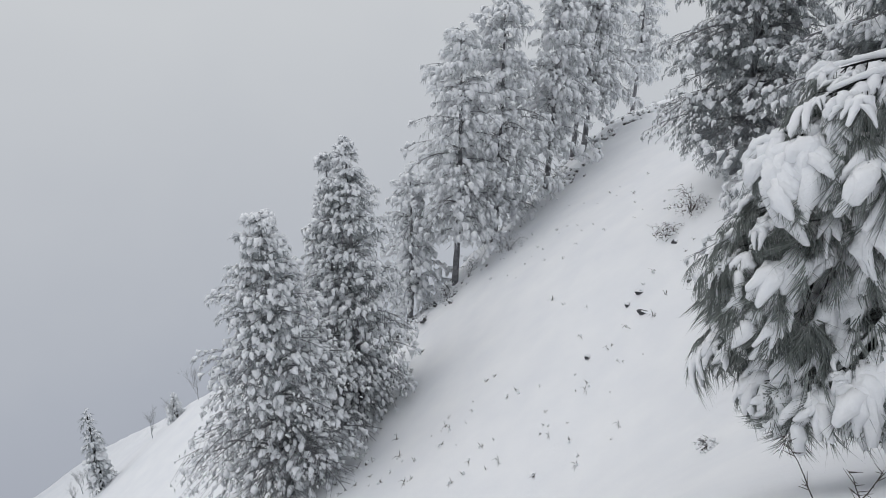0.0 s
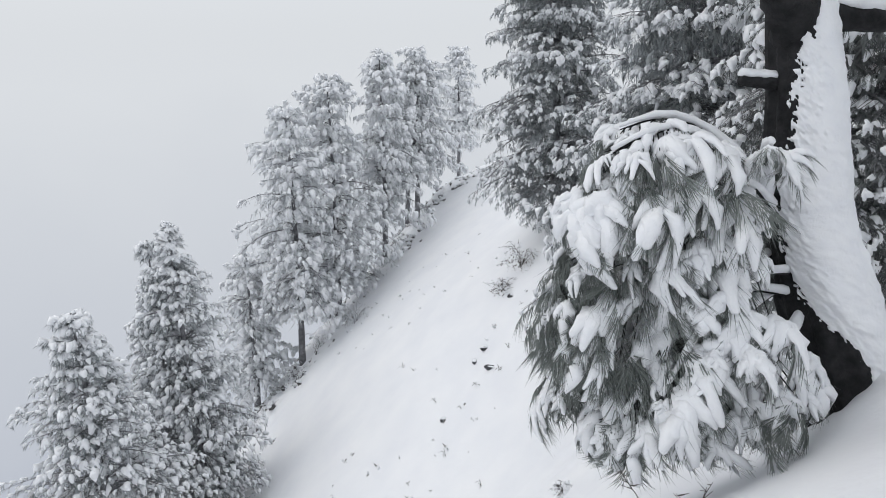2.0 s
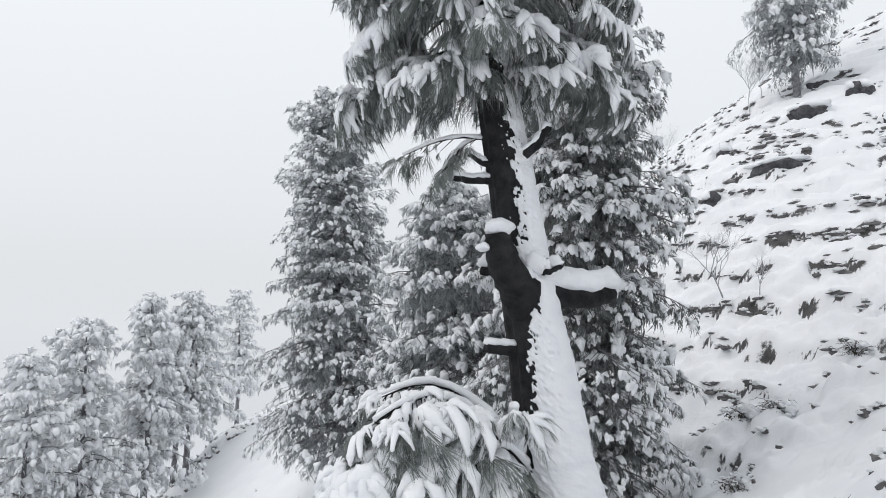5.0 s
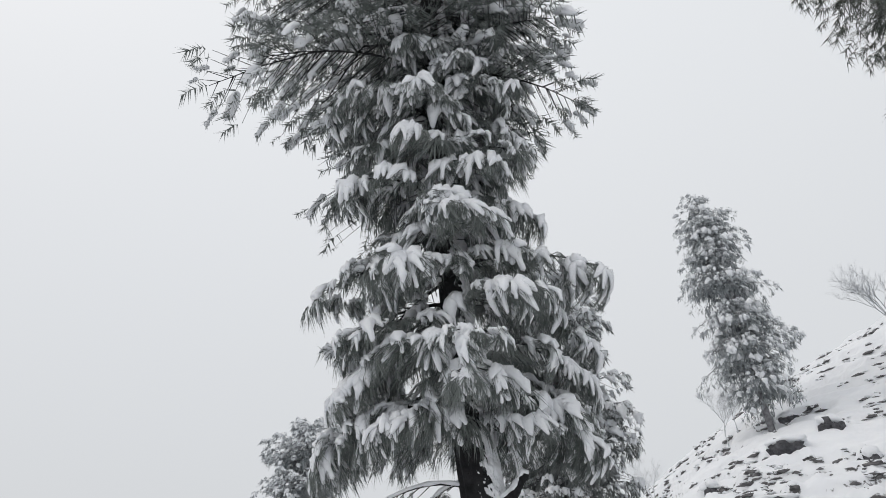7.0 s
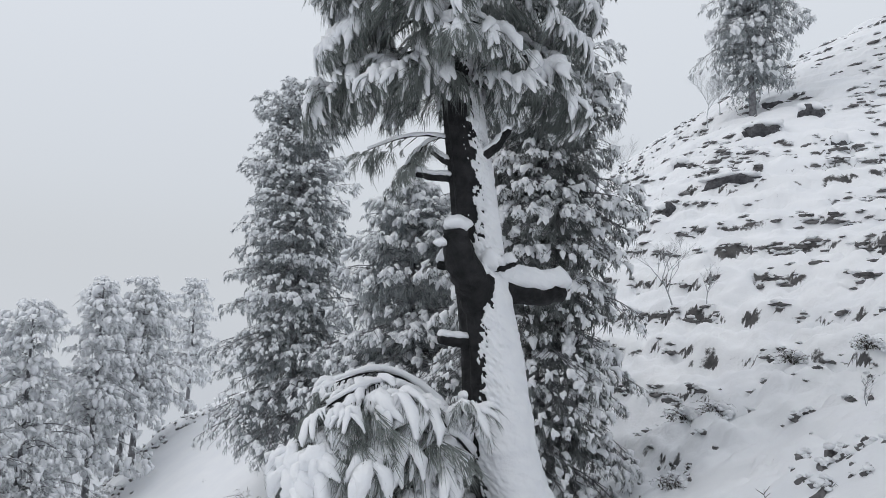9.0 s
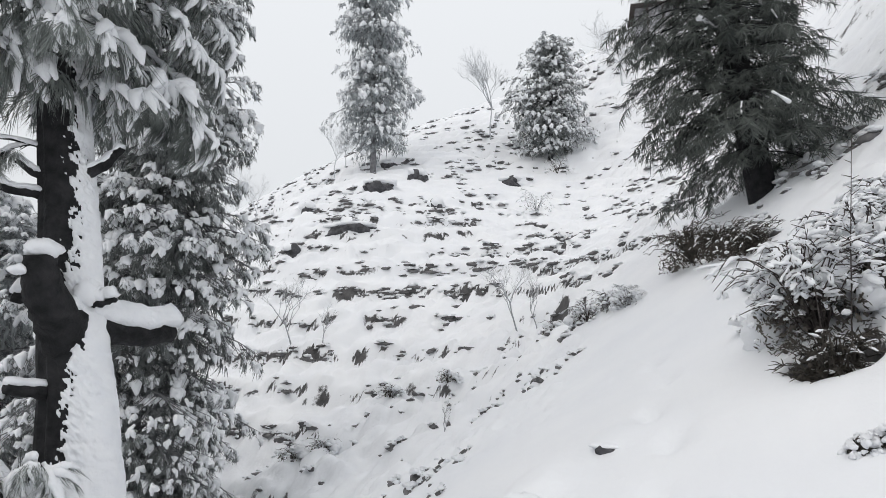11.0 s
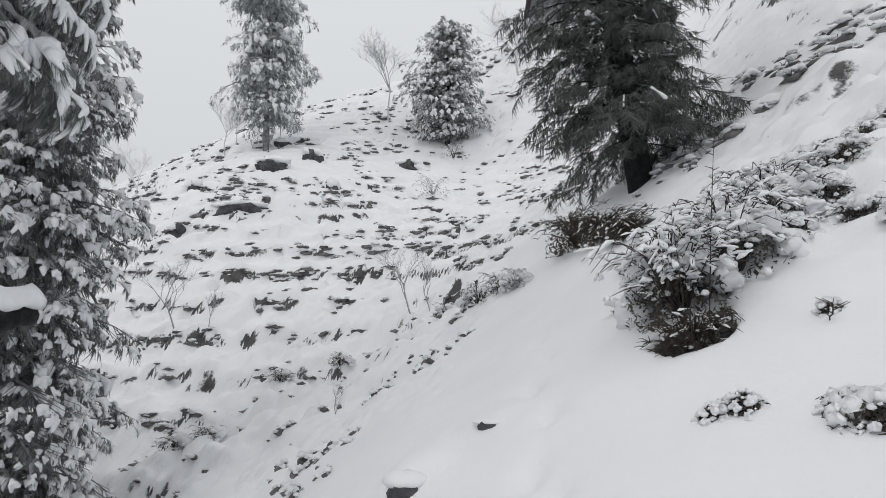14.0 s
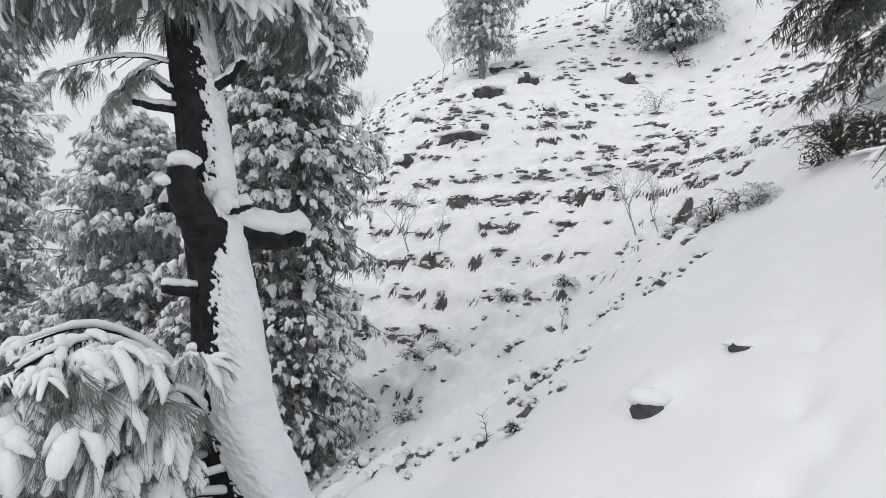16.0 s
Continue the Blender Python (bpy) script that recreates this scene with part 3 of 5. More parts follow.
def conifer(name, label, foot, tall, radius, kit, seed, needle_material, wood_mat, bare=0.12, boughs=90, twigs=11, twig=0.6,
            snow=0.95, lean=(0, 0), taper=0.85, droop=0.5, thick=0.14, bow=0.0, ragged=0.25, group="trees on the slope", rise=0.25, wide=0.45, full=4.0, sag=0.15, deep=0.10,
            whorl=0, hang=0.25, fan=1.2, skirt=0.0, fill=0.5):
    """A snow-laden conifer: a trunk and its boughs."""
    rng = np.random.default_rng(seed + 77)
    tree = new(name)
    tree.location = foot
    tagged(tree, label, "tree", group)
    s = np.linspace(0, 1, 14)
    axis = np.stack([lean[0] * s + bow * np.sin(math.pi * s * 0.5) * (1 - s), lean[1] * s, s * tall], 1)
    v, t = tube(axis + np.array([0, 0, -0.3]) * (s[:, None] == 0), thick * (1.02 - s) ** 0.9 + 0.012, 9, rng, 0.15)
    part("trunk", v, t, wood_mat, tree)
    mats = [wood_mat, needle_material, bough_snow_mat]
    ga = rng.random() * 6.28
    for k in range(boughs):
        u = bare + (1 - bare) * ((k + rng.random() * 0.8) / boughs)
        if whorl:
            n_tier = boughs // whorl
            u = bare + (1 - bare) * (int((u - bare) / (1 - bare) * n_tier) + 0.5 + 1.7 * (rng.random() - 0.5)) / n_tier
            u = min(max(u, bare), 0.985)
        f = (u - bare) / (1 - bare)
        ga += 2.39996 + (rng.random() - 0.5) * 0.9
        prof = min(1.0, 0.55 + f * full) * (1 - f) ** taper
        ln = radius * max(prof, 0.08) * (1 - ragged + 2 * ragged * rng.random())
        pos = np.array([np.interp(u, s, axis[:, i]) for i in range(3)])
        n = max(4, int(twigs * (0.3 + 0.7 * ln / radius)))
        b = Bough(kit, rng)
        b.out(pos, ga, ln, rise + 0.5 * f + 0.2 * (rng.random() - 0.5), droop * (1.1 - 0.5 * f), min(twig, 0.15 + 0.4 * ln) * (0.85 + 0.3 * rng.random()), n, snow * (0.45 + 0.85 * rng.random()) * (min(1.0, 0.2 + 0.8 * f / skirt) if skirt else 1.0),
              0.008 + 0.006 * ln, wide=wide, sag=sag, deep=deep, hang=hang, fan=fan, inner=0.04, wild=0.9)
        if fill and f < 0.93:
            b.out(pos, ga + 0.5 * (rng.random() - 0.5), ln * 0.62, rise + 0.3 * f, droop, twig * 1.5, int(n * fill), 0.0, 0.006, wide=wide * 1.2, sag=sag, deep=deep * 1.5, hang=hang, fan=fan, inner=0.05, wild=0.9)
        if k > boughs - 6:
            b.twig(axis[-1] - np.array([0, 0, 0.08 * (boughs - k)]), [rng.random() - 0.5, rng.random() - 0.5, 1.1], twig * 0.6, snow)
        b.finish(tree, mats)
    return tree


# snow on the boughs; the pale needles carry painted haze
HAZED = "distant snow-laden conifer on the spur, needles paled with haze"


def up_to(foot, r, el):
    return r * math.tan(radians(el)) - foot[2]


# the trees that stand together on the lower slope
def slope_trees():
    for k, (az, r, el_top, rad, boughs) in enumerate([(-16.2, 16.0, -17.2, 2.9, 110), (-8.4, 19.0, -10.9, 2.4, 100), (-10.2, 19.8, -12.2, 2.1, 80)]):
        f = on_ground(az, r, 0.1)
        conifer("slope_pine", "bushy snow-laden conifer on the open slope", f, up_to(f, r, el_top), rad, FAR_KIT, 10 + k, haze_needle_mat, haze_bark_mat, 0.08,
                int(boughs * 1.2), 34, 0.25, snow=1.3, fill=0.3, lean=(-0.2, 0.0), taper=0.8, group="trees on the lower slope", ragged=0.35, whorl=5)


slope_trees()


# the row on the edge of the spur
def spur_trees():
    row = [(-3.2, 26.5, -13.8, 1.5, 0.20, 50), (1.2, 26.0, -1.5, 2.3, 0.26, 80), (4.8, 28.0, 0.8, 2.4, 0.16, 90), (9.3, 30.5, 2.9, 2.0, 0.24, 80),
           (12.3, 34.0, 3.0, 2.3, 0.36, 80), (11.4, 35.0, 1.5, 1.8, 0.34, 60), (16.0, 43.0, 3.1, 1.9, 0.42, 50)]
    for k, (az, r, el_top, rad, bare, boughs) in enumerate(row):
        f = on_ground(az, r, 0.1)
        conifer("spur_pine", HAZED, f, up_to(f, r, el_top), rad, FAR_KIT, 30 + k, deep_haze_needle_mat, haze_bark_mat, bare, boughs, 22, 0.38, snow=1.15, fill=0.25,
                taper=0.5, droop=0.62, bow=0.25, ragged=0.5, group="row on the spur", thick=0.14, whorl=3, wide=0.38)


spur_trees()


def big_firs():
    f = on_ground(24.9, 19.2, 0.1)
    conifer("fir_tree", "broad dark fir with snow on every bough", f, up_to(f, 19.2, 20.2), 2.25, MID_KIT, 50, haze_needle_mat, haze_bark_mat, 0.05, 180, 34, 0.27, snow=1.0, skirt=0.25,
            lean=(-0.25, 0.1), taper=0.34, group="firs behind the pine", ragged=0.3, whorl=6)
    f = on_ground(46.0, 9.8, 0.2)
    conifer("fir_tree", "dense fir laden with snow close behind a lopped pine", f, up_to(f, 9.8, 33.0), 1.65, MID_KIT, 51, fir_needle_mat, haze_bark_mat, 0.07, 190, 40, 0.22, snow=0.92, skirt=0.15,
            lean=(0.15, -0.1), taper=0.3, group="firs behind the pine", ragged=0.22, droop=0.6, whorl=7, full=2.2)
    f = on_ground(35.2, 12.5, 0.2)
    conifer("fir_tree", "bushy fir thick with snow between a pine and a taller fir", f, up_to(f, 12.5, 13.0), 2.45, MID_KIT, 57, haze_needle_mat, haze_bark_mat, 0.03, 145, 34, 0.27, snow=1.0, whorl=6,
            taper=0.5, group="firs behind the pine", ragged=0.25, droop=0.6)
    f = on_ground(63.5, 30.5, 0.15)
    conifer("ridge_conifer", "lone conifer standing on the ridge of the terraces", f, up_to(f, 30.5, 36.3), 1.9, FAR_KIT, 52, haze_needle_mat, haze_bark_mat, 0.13, 110, 30, 0.40,
            snow=0.5, lean=(-0.2, 0.2), taper=0.26, ragged=0.45, whorl=6, droop=0.75, group="trees above the terraces")
    f = on_ground(79.9, 32.0, 0.15)
    conifer("terrace_pine", "young bushy pine with snow on the terraces", f, up_to(f, 32.0, 28.8), 2.4, FAR_KIT, 53, fir_needle_mat, bark_mat, 0.10, 90, 42, 0.32,
            snow=0.6, taper=0.5, ragged=0.5, whorl=5, group="trees above the terraces")
    f = on_ground(98.1, 10.1, 0.15)
    conifer("dark_pine", "dark green pine with little snow beside the path", f, 16.0, 1.8, DARK_KIT, 54, dark_needle_mat, bark_mat, 0.04, 260, 36, 0.36,
            snow=0.02, sag=0.05, lean=(-0.4, 2.0), taper=0.3, thick=0.19, ragged=0.4, group="trees above the terraces", full=0.9, droop=0.5, wide=0.36, hang=0.3, fill=0.0)
    f = on_ground(-33.4, 36.0, 0.1)
    conifer("far_conifer", "small grey conifer far down the slope", f, 5.6, 0.75, FAR_KIT, 55, haze_needle_mat, bark_mat, 0.04, 40, 10, 0.4, group="far trees")
    f = on_ground(-26.2, 37.0, 0.1)
    conifer("far_conifer", "small grey conifer far down the slope", f, 1.9, 0.6, FAR_KIT, 56, deep_haze_needle_mat, bark_mat, 0.04, 25, 8, 0.35, group="far trees")


big_firs()


# ---- the lopped pine beside the path ----
PINE_AXIS = [(4.05, 3.12, -2.7), (3.77, 3.51, -1.5), (3.645, 3.66, -0.91), (3.58, 3.73, -0.08), (3.50, 3.80, 0.57), (3.44, 3.85, 1.24), (3.33, 3.94, 2.2),
             (3.22, 4.05, 4.2), (3.08, 4.16, 7.2), (2.8, 4.4, 15.0)]
PINE_RADII = [0.38, 0.31, 0.265, 0.22, 0.19, 0.17, 0.145, 0.135, 0.115, 0.02]


def pine_axis(z):
    a = np.array(PINE_AXIS)
    return np.array([np.interp(z, a[:, 2], a[:, i]) for i in (0, 1)] + [z])


def pine_radius(z):
    return np.interp(z, [a[2] for a in PINE_AXIS], PINE_RADII)


def pine_trunk(tree):
    z = np.linspace(-2.7, 14.9, 420)
    ang = np.radians(np.arange(0, 360, 6.0))
    ax = np.array([pine_axis(q) for q in z])
    a, zz = np.meshgrid(ang, z)
    rad = pine_radius(zz) * (1 + 0.10 * (fbm(a * 4.0, zz * 1.3, 41, 4) - 0.5) + 0.05 * np.sin(a * 11 + 4 * vnoise(a, zz * 0.8, 5)))
    v = np.stack([ax[:, None, 0] + rad * np.sin(a), ax[:, None, 1] + rad * np.cos(a), zz], -1).reshape(-1, 3)
    n = len(ang)
    i = np.arange(len(z) * n).reshape(len(z), n)
    j = np.roll(i, -1, 1)
    t = np.concatenate([np.stack([i[:-1], j[1:], j[:-1]], -1).reshape(-1, 3), np.stack([i[:-1], i[1:], j[1:]], -1).reshape(-1, 3)])
    part("trunk", v, t[:, ::-1], bark_mat, tree, "black wet bark")


def pine_plaster(tree):
    """Wind-driven snow stuck to one side of the trunk, ragged along its edge."""
    z = np.concatenate([np.arange(-2.3, 2.6, 0.012), np.arange(2.6, 6.2, 0.025)])
    ang = np.arange(30.0, 290.0, 1.8)
    a, zz = np.meshgrid(ang, z)
    half = np.interp(zz, [-2.1, -1.75, -1.4, -0.9, -0.4, 0.2, 1.2, 2.2, 6.2], [55, 72, 116, 124, 106, 82, 62, 46, 28])
    mid = np.interp(zz, [-2.0, 0.0, 2.0, 6.0], [128, 142, 150, 165])
    arc = radians(1) * a * pine_radius(zz)
    rag = (0.4 * fbm(arc * 7, zz * 5.5, 51, 4) + 0.6 * fbm(arc * 40, zz * 30, 53, 3) - 0.5) * np.interp(zz, [-1.5, -0.5, 1.0, 2.0], [30, 80, 125, 175])
    e = half - np.abs(a - mid) + rag
    lump = 0.6 + 0.8 * fbm(arc * 9, zz * 14, 61, 3)
    depth = np.interp(zz, [-2.0, -0.6, 1.0, 6.0], [0.06, 0.04, 0.028, 0.02])
    th = depth * lump * smooth01(-2, 42, e) + 0.006
    rad = np.where(e > 0, pine_radius(zz) * 1.03 + th, pine_radius(zz) * 0.94)
    ax = np.array([pine_axis(q) for q in z])
    v = np.stack([ax[:, None, 0] + rad * np.sin(np.radians(a)), ax[:, None, 1] + rad * np.cos(np.radians(a)), zz], -1)
    i = np.arange(a.size).reshape(a.shape)
    q = np.stack([i[:-1, :-1], i[1:, :-1], i[1:, 1:], i[:-1, 1:]], -1)
    keep = (e[:-1, :-1] > 0) | (e[1:, :-1] > 0) | (e[1:, 1:] > 0) | (e[:-1, 1:] > 0)
    q = q[keep]
    t = np.concatenate([q[:, [0, 1, 2]], q[:, [0, 2, 3]]])
    used = np.unique(t)
    back = np.full(a.size, -1)
    back[used] = np.arange(len(used))
    part("wind_blown_snow", v.reshape(-1, 3)[used], back[t], bough_snow_mat, tree, "snow plastered by wind on the bark")


def lump(rng, size, squash=0.7, n=9, m=7, rough=0.25):
    """A soft heap of snow, round above and flat below, half sizes given."""
    u = np.linspace(0, 2 * math.pi, n, endpoint=False)
    w = np.linspace(0.0, 1.0, m)
    a, b = np.meshgrid(u, w)
    ph = rng.random() * 10
    k = 1 + rough * (2 * fbm(np.cos(a) * 1.3 + ph, np.sin(a) * 1.3 + b * 2, 9, 3) - 1)
    th = b * math.pi
    x = np.sin(th) * np.cos(a) * size[0] * k
    y = np.sin(th) * np.sin(a) * size[1] * k
    z = np.where(np.cos(th) > 0, np.cos(th), np.cos(th) * (1 - squash)) * size[2] * k
    v = np.stack([x, y, z], -1).reshape(-1, 3)
    i = np.arange(n * m).reshape(m, n)
    j = np.roll(i, -1, 1)
    t = np.concatenate([np.stack([i[:-1], i[1:], j[1:]], -1).reshape(-1, 3), np.stack([i[:-1], j[1:], j[:-1]], -1).reshape(-1, 3)])
    return v, t


def limb(tree, name, pts, r0, r1, snow, seed, label=""):
    """A sawn or broken limb with the snow that lies along it."""
    rng = np.random.default_rng(seed)
    pts = np.asarray(pts, float)
    s = np.linspace(0, 1, 14)
    q = np.stack([np.interp(s, np.linspace(0, 1, len(pts)), pts[:, i]) for i in range(3)], 1)
    q[1:-1] = (q[:-2] + q[1:-1] * 2 + q[2:]) / 4
    q[1:-1] += (rng.random((12, 3)) - 0.5) * 0.012
    v, t = tube(q, r0 + (r1 - r0) * s, 12, rng, 0.22)
    ob = part(name, v, t, bark_mat, tree, label)
    if snow:
        rad = (r0 + (r1 - r0) * s)
        top = q + np.array([0, 0, 1.0]) * (rad * 0.75 + snow * 0.35)[:, None]
        w = (rad * 0.85 + snow * 0.35) * (0.75 + 0.5 * rng.random(14))
        w[0] *= 0.7
        sv, st = tube(top[1:], w[1:], 12, rng, 0.3)
        cen = np.repeat(top[1:], 12, 0)
        d = sv[:len(cen)] - cen
        d[:, 2] = np.where(d[:, 2] > 0, d[:, 2] * (snow / np.maximum(w[1:], 0.02)).repeat(12), d[:, 2] * 0.55)
        sv[:len(cen)] = cen + d
        part("snow_cap", sv, st, bough_snow_mat, ob)
    return ob


def lopped_pine():
    tree = new("lopped_pine")
    tagged(tree, "leaning old pine with sawn limb stubs and snow-plastered trunk", "tree")
    pine_trunk(tree)
    pine_plaster(tree)
    limb(tree, "limb_stub", [(3.50, 3.73, 0.30), (3.36, 3.68, 0.45), (3.22, 3.64, 0.58), (3.13, 3.63, 0.74), (3.11, 3.63, 0.86)], 0.175, 0.09, 0.0, 1, "thick broken upright stub")
    rng = np.random.default_rng(4)
    v, t = lump(rng, (0.11, 0.10, 0.075), 0.4, 18, 12, 0.6)
    part("snow_cap", v + np.array([3.11, 3.62, 0.88]), t, bough_snow_mat, tree)
    v, t = lump(rng, (0.055, 0.055, 0.04), 0.4, 16, 10, 0.6)
    part("snow_cap", v + np.array([2.99, 3.63, 0.74]), t, bough_snow_mat, tree)
    for c, sz in (((3.46, 3.60, 0.64), (0.11, 0.09, 0.10)), ((3.36, 3.60, 0.56), (0.07, 0.06, 0.06)), ((3.60, 3.60, 0.55), (0.10, 0.08, 0.08))):
        v, t = lump(rng, sz, 0.3, 18, 12, 0.6)
        part("snow_cap", v + np.array(c), t, bough_snow_mat, tree)
    limb(tree, "limb_stub", [(3.52, 3.74, 0.50), (3.75, 3.64, 0.40), (3.98, 3.58, 0.39), (4.22, 3.55, 0.43)], 0.10, 0.075, 0.12, 2, "long sawn limb under thick snow")
    limb(tree, "limb_stub", [(3.43, 3.80, 1.45), (3.49, 3.62, 1.56), (3.53, 3.50, 1.70)], 0.045, 0.026, 0.025, 3)
    limb(tree, "limb_stub", [(3.42, 3.88, 1.42), (3.25, 3.95, 1.46), (3.13, 4.0, 1.53)], 0.034, 0.016, 0.03, 4)
    limb(tree, "limb_stub", [(3.43, 3.90, 1.33), (3.20, 3.96, 1.32), (3.00, 4.02, 1.33)], 0.036, 0.024, 0.03, 5)
    limb(tree, "limb_stub", [(3.55, 3.72, -0.05), (3.33, 3.76, 0.0), (3.13, 3.80, 0.02)], 0.06, 0.04, 0.03, 6)
    limb(tree, "limb_stub", [(3.50, 3.80, 0.62), (3.36, 3.92, 0.60), (3.26, 4.02, 0.62)], 0.05, 0.04, 0.08, 7)
    limb(tree, "limb_stub", [(3.30, 3.92, 2.45), (3.32, 3.72, 2.55), (3.34, 3.60, 2.72)], 0.05, 0.03, 0.02, 8)
    limb(tree, "limb_stub", [(3.48, 3.62, 0.60), (3.50, 3.50, 0.57), (3.55, 3.42, 0.62)], 0.03, 0.018, 0.07, 9)
    mats = [bark_mat, needle_mat, bough_snow_mat]
    rng = np.random.default_rng(6)

    def low(points, twig, count, thick=0.02, hang=0.5, inner=0.32, snow=1.0, kit=LADEN_KIT):
        p = np.asarray(points, float)
        s = np.linspace(0, 1, 9)
        q = np.stack([np.interp(s, np.linspace(0, 1, len(p)), p[:, i]) for i in range(3)], 1)
        q[1:-1] = (q[:-2] + q[1:-1] * 2 + q[2:]) / 4
        b = Bough(kit, rng)
        b.along(q, twig * 0.84, int(count * 1.9), snow * 0.66, thick, inner, 1.5, 0.2, 0.0, hang * 0.6, 0.06, 0.8)
        wb = b.finish(tree, mats, True)
        sv, st = tube(q + np.array([0, 0, thick * 1.4]), thick * 2.0 * (1.05 - 0.6 * s) * (0.7 + 0.5 * rng.random(9)), 9, rng, 0.35)
        part("snow_ridge", sv, st, bough_snow_mat, wb)

    low([(3.50, 3.64, -1.0), (3.05, 3.67, -0.67), (2.64, 3.70, -0.55), (2.30, 3.68, -0.51), (1.95, 3.66, -0.66)], 0.44, 26)
    low([(3.45, 3.73, -0.9), (2.90, 3.69, -0.37), (2.48, 3.66, -0.26), (2.10, 3.60, -0.42)], 0.40, 22)
    low([(3.38, 3.72, -0.85), (3.09, 3.45, -0.42), (2.98, 3.28, -0.38)], 0.26, 3, 0.028, 0.9, 0.7)
    low([(3.50, 3.69, -1.2), (2.92, 3.76, -1.22), (2.48, 3.81, -1.58), (2.12, 3.81, -1.66), (1.92, 3.76, -1.72)], 0.42, 28, snow=0.62, kit=NEAR_KIT)
    low([(3.65, 3.50, -1.5), (3.23, 3.51, -1.35), (2.81, 3.58, -1.45), (2.51, 3.53, -1.85), (2.25, 3.51, -2.2)], 0.44, 28, hang=0.3, snow=0.62, kit=NEAR_KIT)
    low([(3.50, 3.65, -1.45), (3.11, 3.52, -1.55), (2.85, 3.37, -1.80), (2.66, 3.22, -2.2)], 0.40, 22)
    low([(3.62, 3.50, -1.5), (3.25, 3.26, -1.75), (2.96, 3.02, -2.0)], 0.38, 16)
    low([(3.45, 3.79, -1.1), (2.51, 3.92, -1.2), (2.12, 3.90, -1.28), (1.95, 3.78, -1.42)], 0.42, 24, snow=0.62, kit=NEAR_KIT)
    low([(3.45, 3.68, -1.0), (2.87, 3.53, -0.98), (2.52, 3.30, -1.30)], 0.40, 18)
    low([(3.50, 3.85, -1.3), (2.80, 4.05, -1.5), (2.30, 4.10, -1.9), (2.0, 4.05, -2.2)], 0.42, 20, snow=0.62, kit=NEAR_KIT)
    low([(3.50, 3.80, -1.2), (2.90, 3.90, -1.45), (2.45, 3.75, -1.95), (2.2, 3.65, -2.3)], 0.42, 22, snow=0.62, kit=NEAR_KIT)
    low([(3.60, 3.55, -1.3), (3.00, 3.40, -1.2), (2.60, 3.30, -1.55), (2.35, 3.25, -1.95)], 0.42, 22)
    low([(3.50, 3.70, -0.95), (3.10, 3.55, -0.62), (2.75, 3.45, -0.70), (2.45, 3.38, -1.00)], 0.40, 18)
    low([(3.45, 3.75, -0.80), (3.05, 3.85, -0.35), (2.65, 3.90, -0.20), (2.30, 3.88, -0.30)], 0.36, 14)
    low([(3.50, 3.80, -1.0), (2.85, 3.85, -0.85), (2.35, 3.85, -0.95), (1.95, 3.80, -1.15)], 0.42, 22, snow=0.62, kit=NEAR_KIT)
    low([(3.36, 3.95, 1.66), (3.12, 4.0, 1.68), (2.87, 4.08, 1.62), (2.62, 4.16, 1.48)], 0.26, 5, 0.011, 0.3, 0.5, 0.0, NEAR_KIT)
    low([(3.38, 3.95, 1.75), (3.10, 4.05, 1.62), (2.92, 4.12, 1.35)], 0.28, 9, 0.011, 0.4, 0.3, 0.15, NEAR_KIT)
    low([(3.33, 3.94, 2.15), (3.02, 4.20, 2.38), (2.70, 4.45, 2.30), (2.42, 4.66, 1.98)], 0.40, 20, kit=NEAR_KIT)
    low([(3.30, 3.96, 2.60), (2.90, 4.10, 2.85), (2.55, 4.22, 2.70), (2.30, 4.32, 2.35)], 0.40, 20, kit=NEAR_KIT)
    low([(3.36, 3.90, 2.20), (3.62, 3.62, 2.42), (3.88, 3.42, 2.30), (4.02, 3.30, 2.02)], 0.38, 18, kit=NEAR_KIT)
    # the regrown crown above the stubs
    ga = 0.0
    for k in range(52):
        f = (k + rng.random() * 0.5) / 52
        zz = 2.15 + 5.0 * f
        ga += 2.4 + (rng.random() - 0.5) * 0.8
        b = Bough(NEAR_KIT if f < 0.45 else HIGH_KIT, rng)
        b.out(pine_axis(zz), ga, (1.15 + 0.2 * min(1, f * 3)) * (0.65 + 0.5 * rng.random()) * (1 - 0.2 * f), 0.25, 0.5, 0.32, 27, 0.68, 0.02, 0.1, 1.4, 0.22, 0.05, 0.4, 0.04, 0.7)
        b.finish(tree, mats, True)
    # the broad unlopped top
    for k in range(84):
        f = (k + rng.random() * 0.5) / 84
        zz = 6.5 + 8.1 * f
        ga += 2.4 + (rng.random() - 0.5) * 0.8
        b = Bough(CROWN_KIT, rng)
        lee = 1 - min(0.42, 0.1 + 3.0 * f) * (0.5 - 0.5 * math.cos(ga + radians(58)))
        b.out(pine_axis(zz), ga, 2.4 * lee * (0.72 + 0.4 * rng.random()) * min(1, (1.05 - f) * 1.6), 0.05, 0.48 - 0.12 * f, 0.30, 66 if zz < 11.3 else 20, 0.34, 0.02, 0.05, 1.3, 0.42, 0.1, 0.3, 0.06, 0.7)
        b.finish(tree, [bark_mat, needle_mat, bough_snow_mat])


lopped_pine()


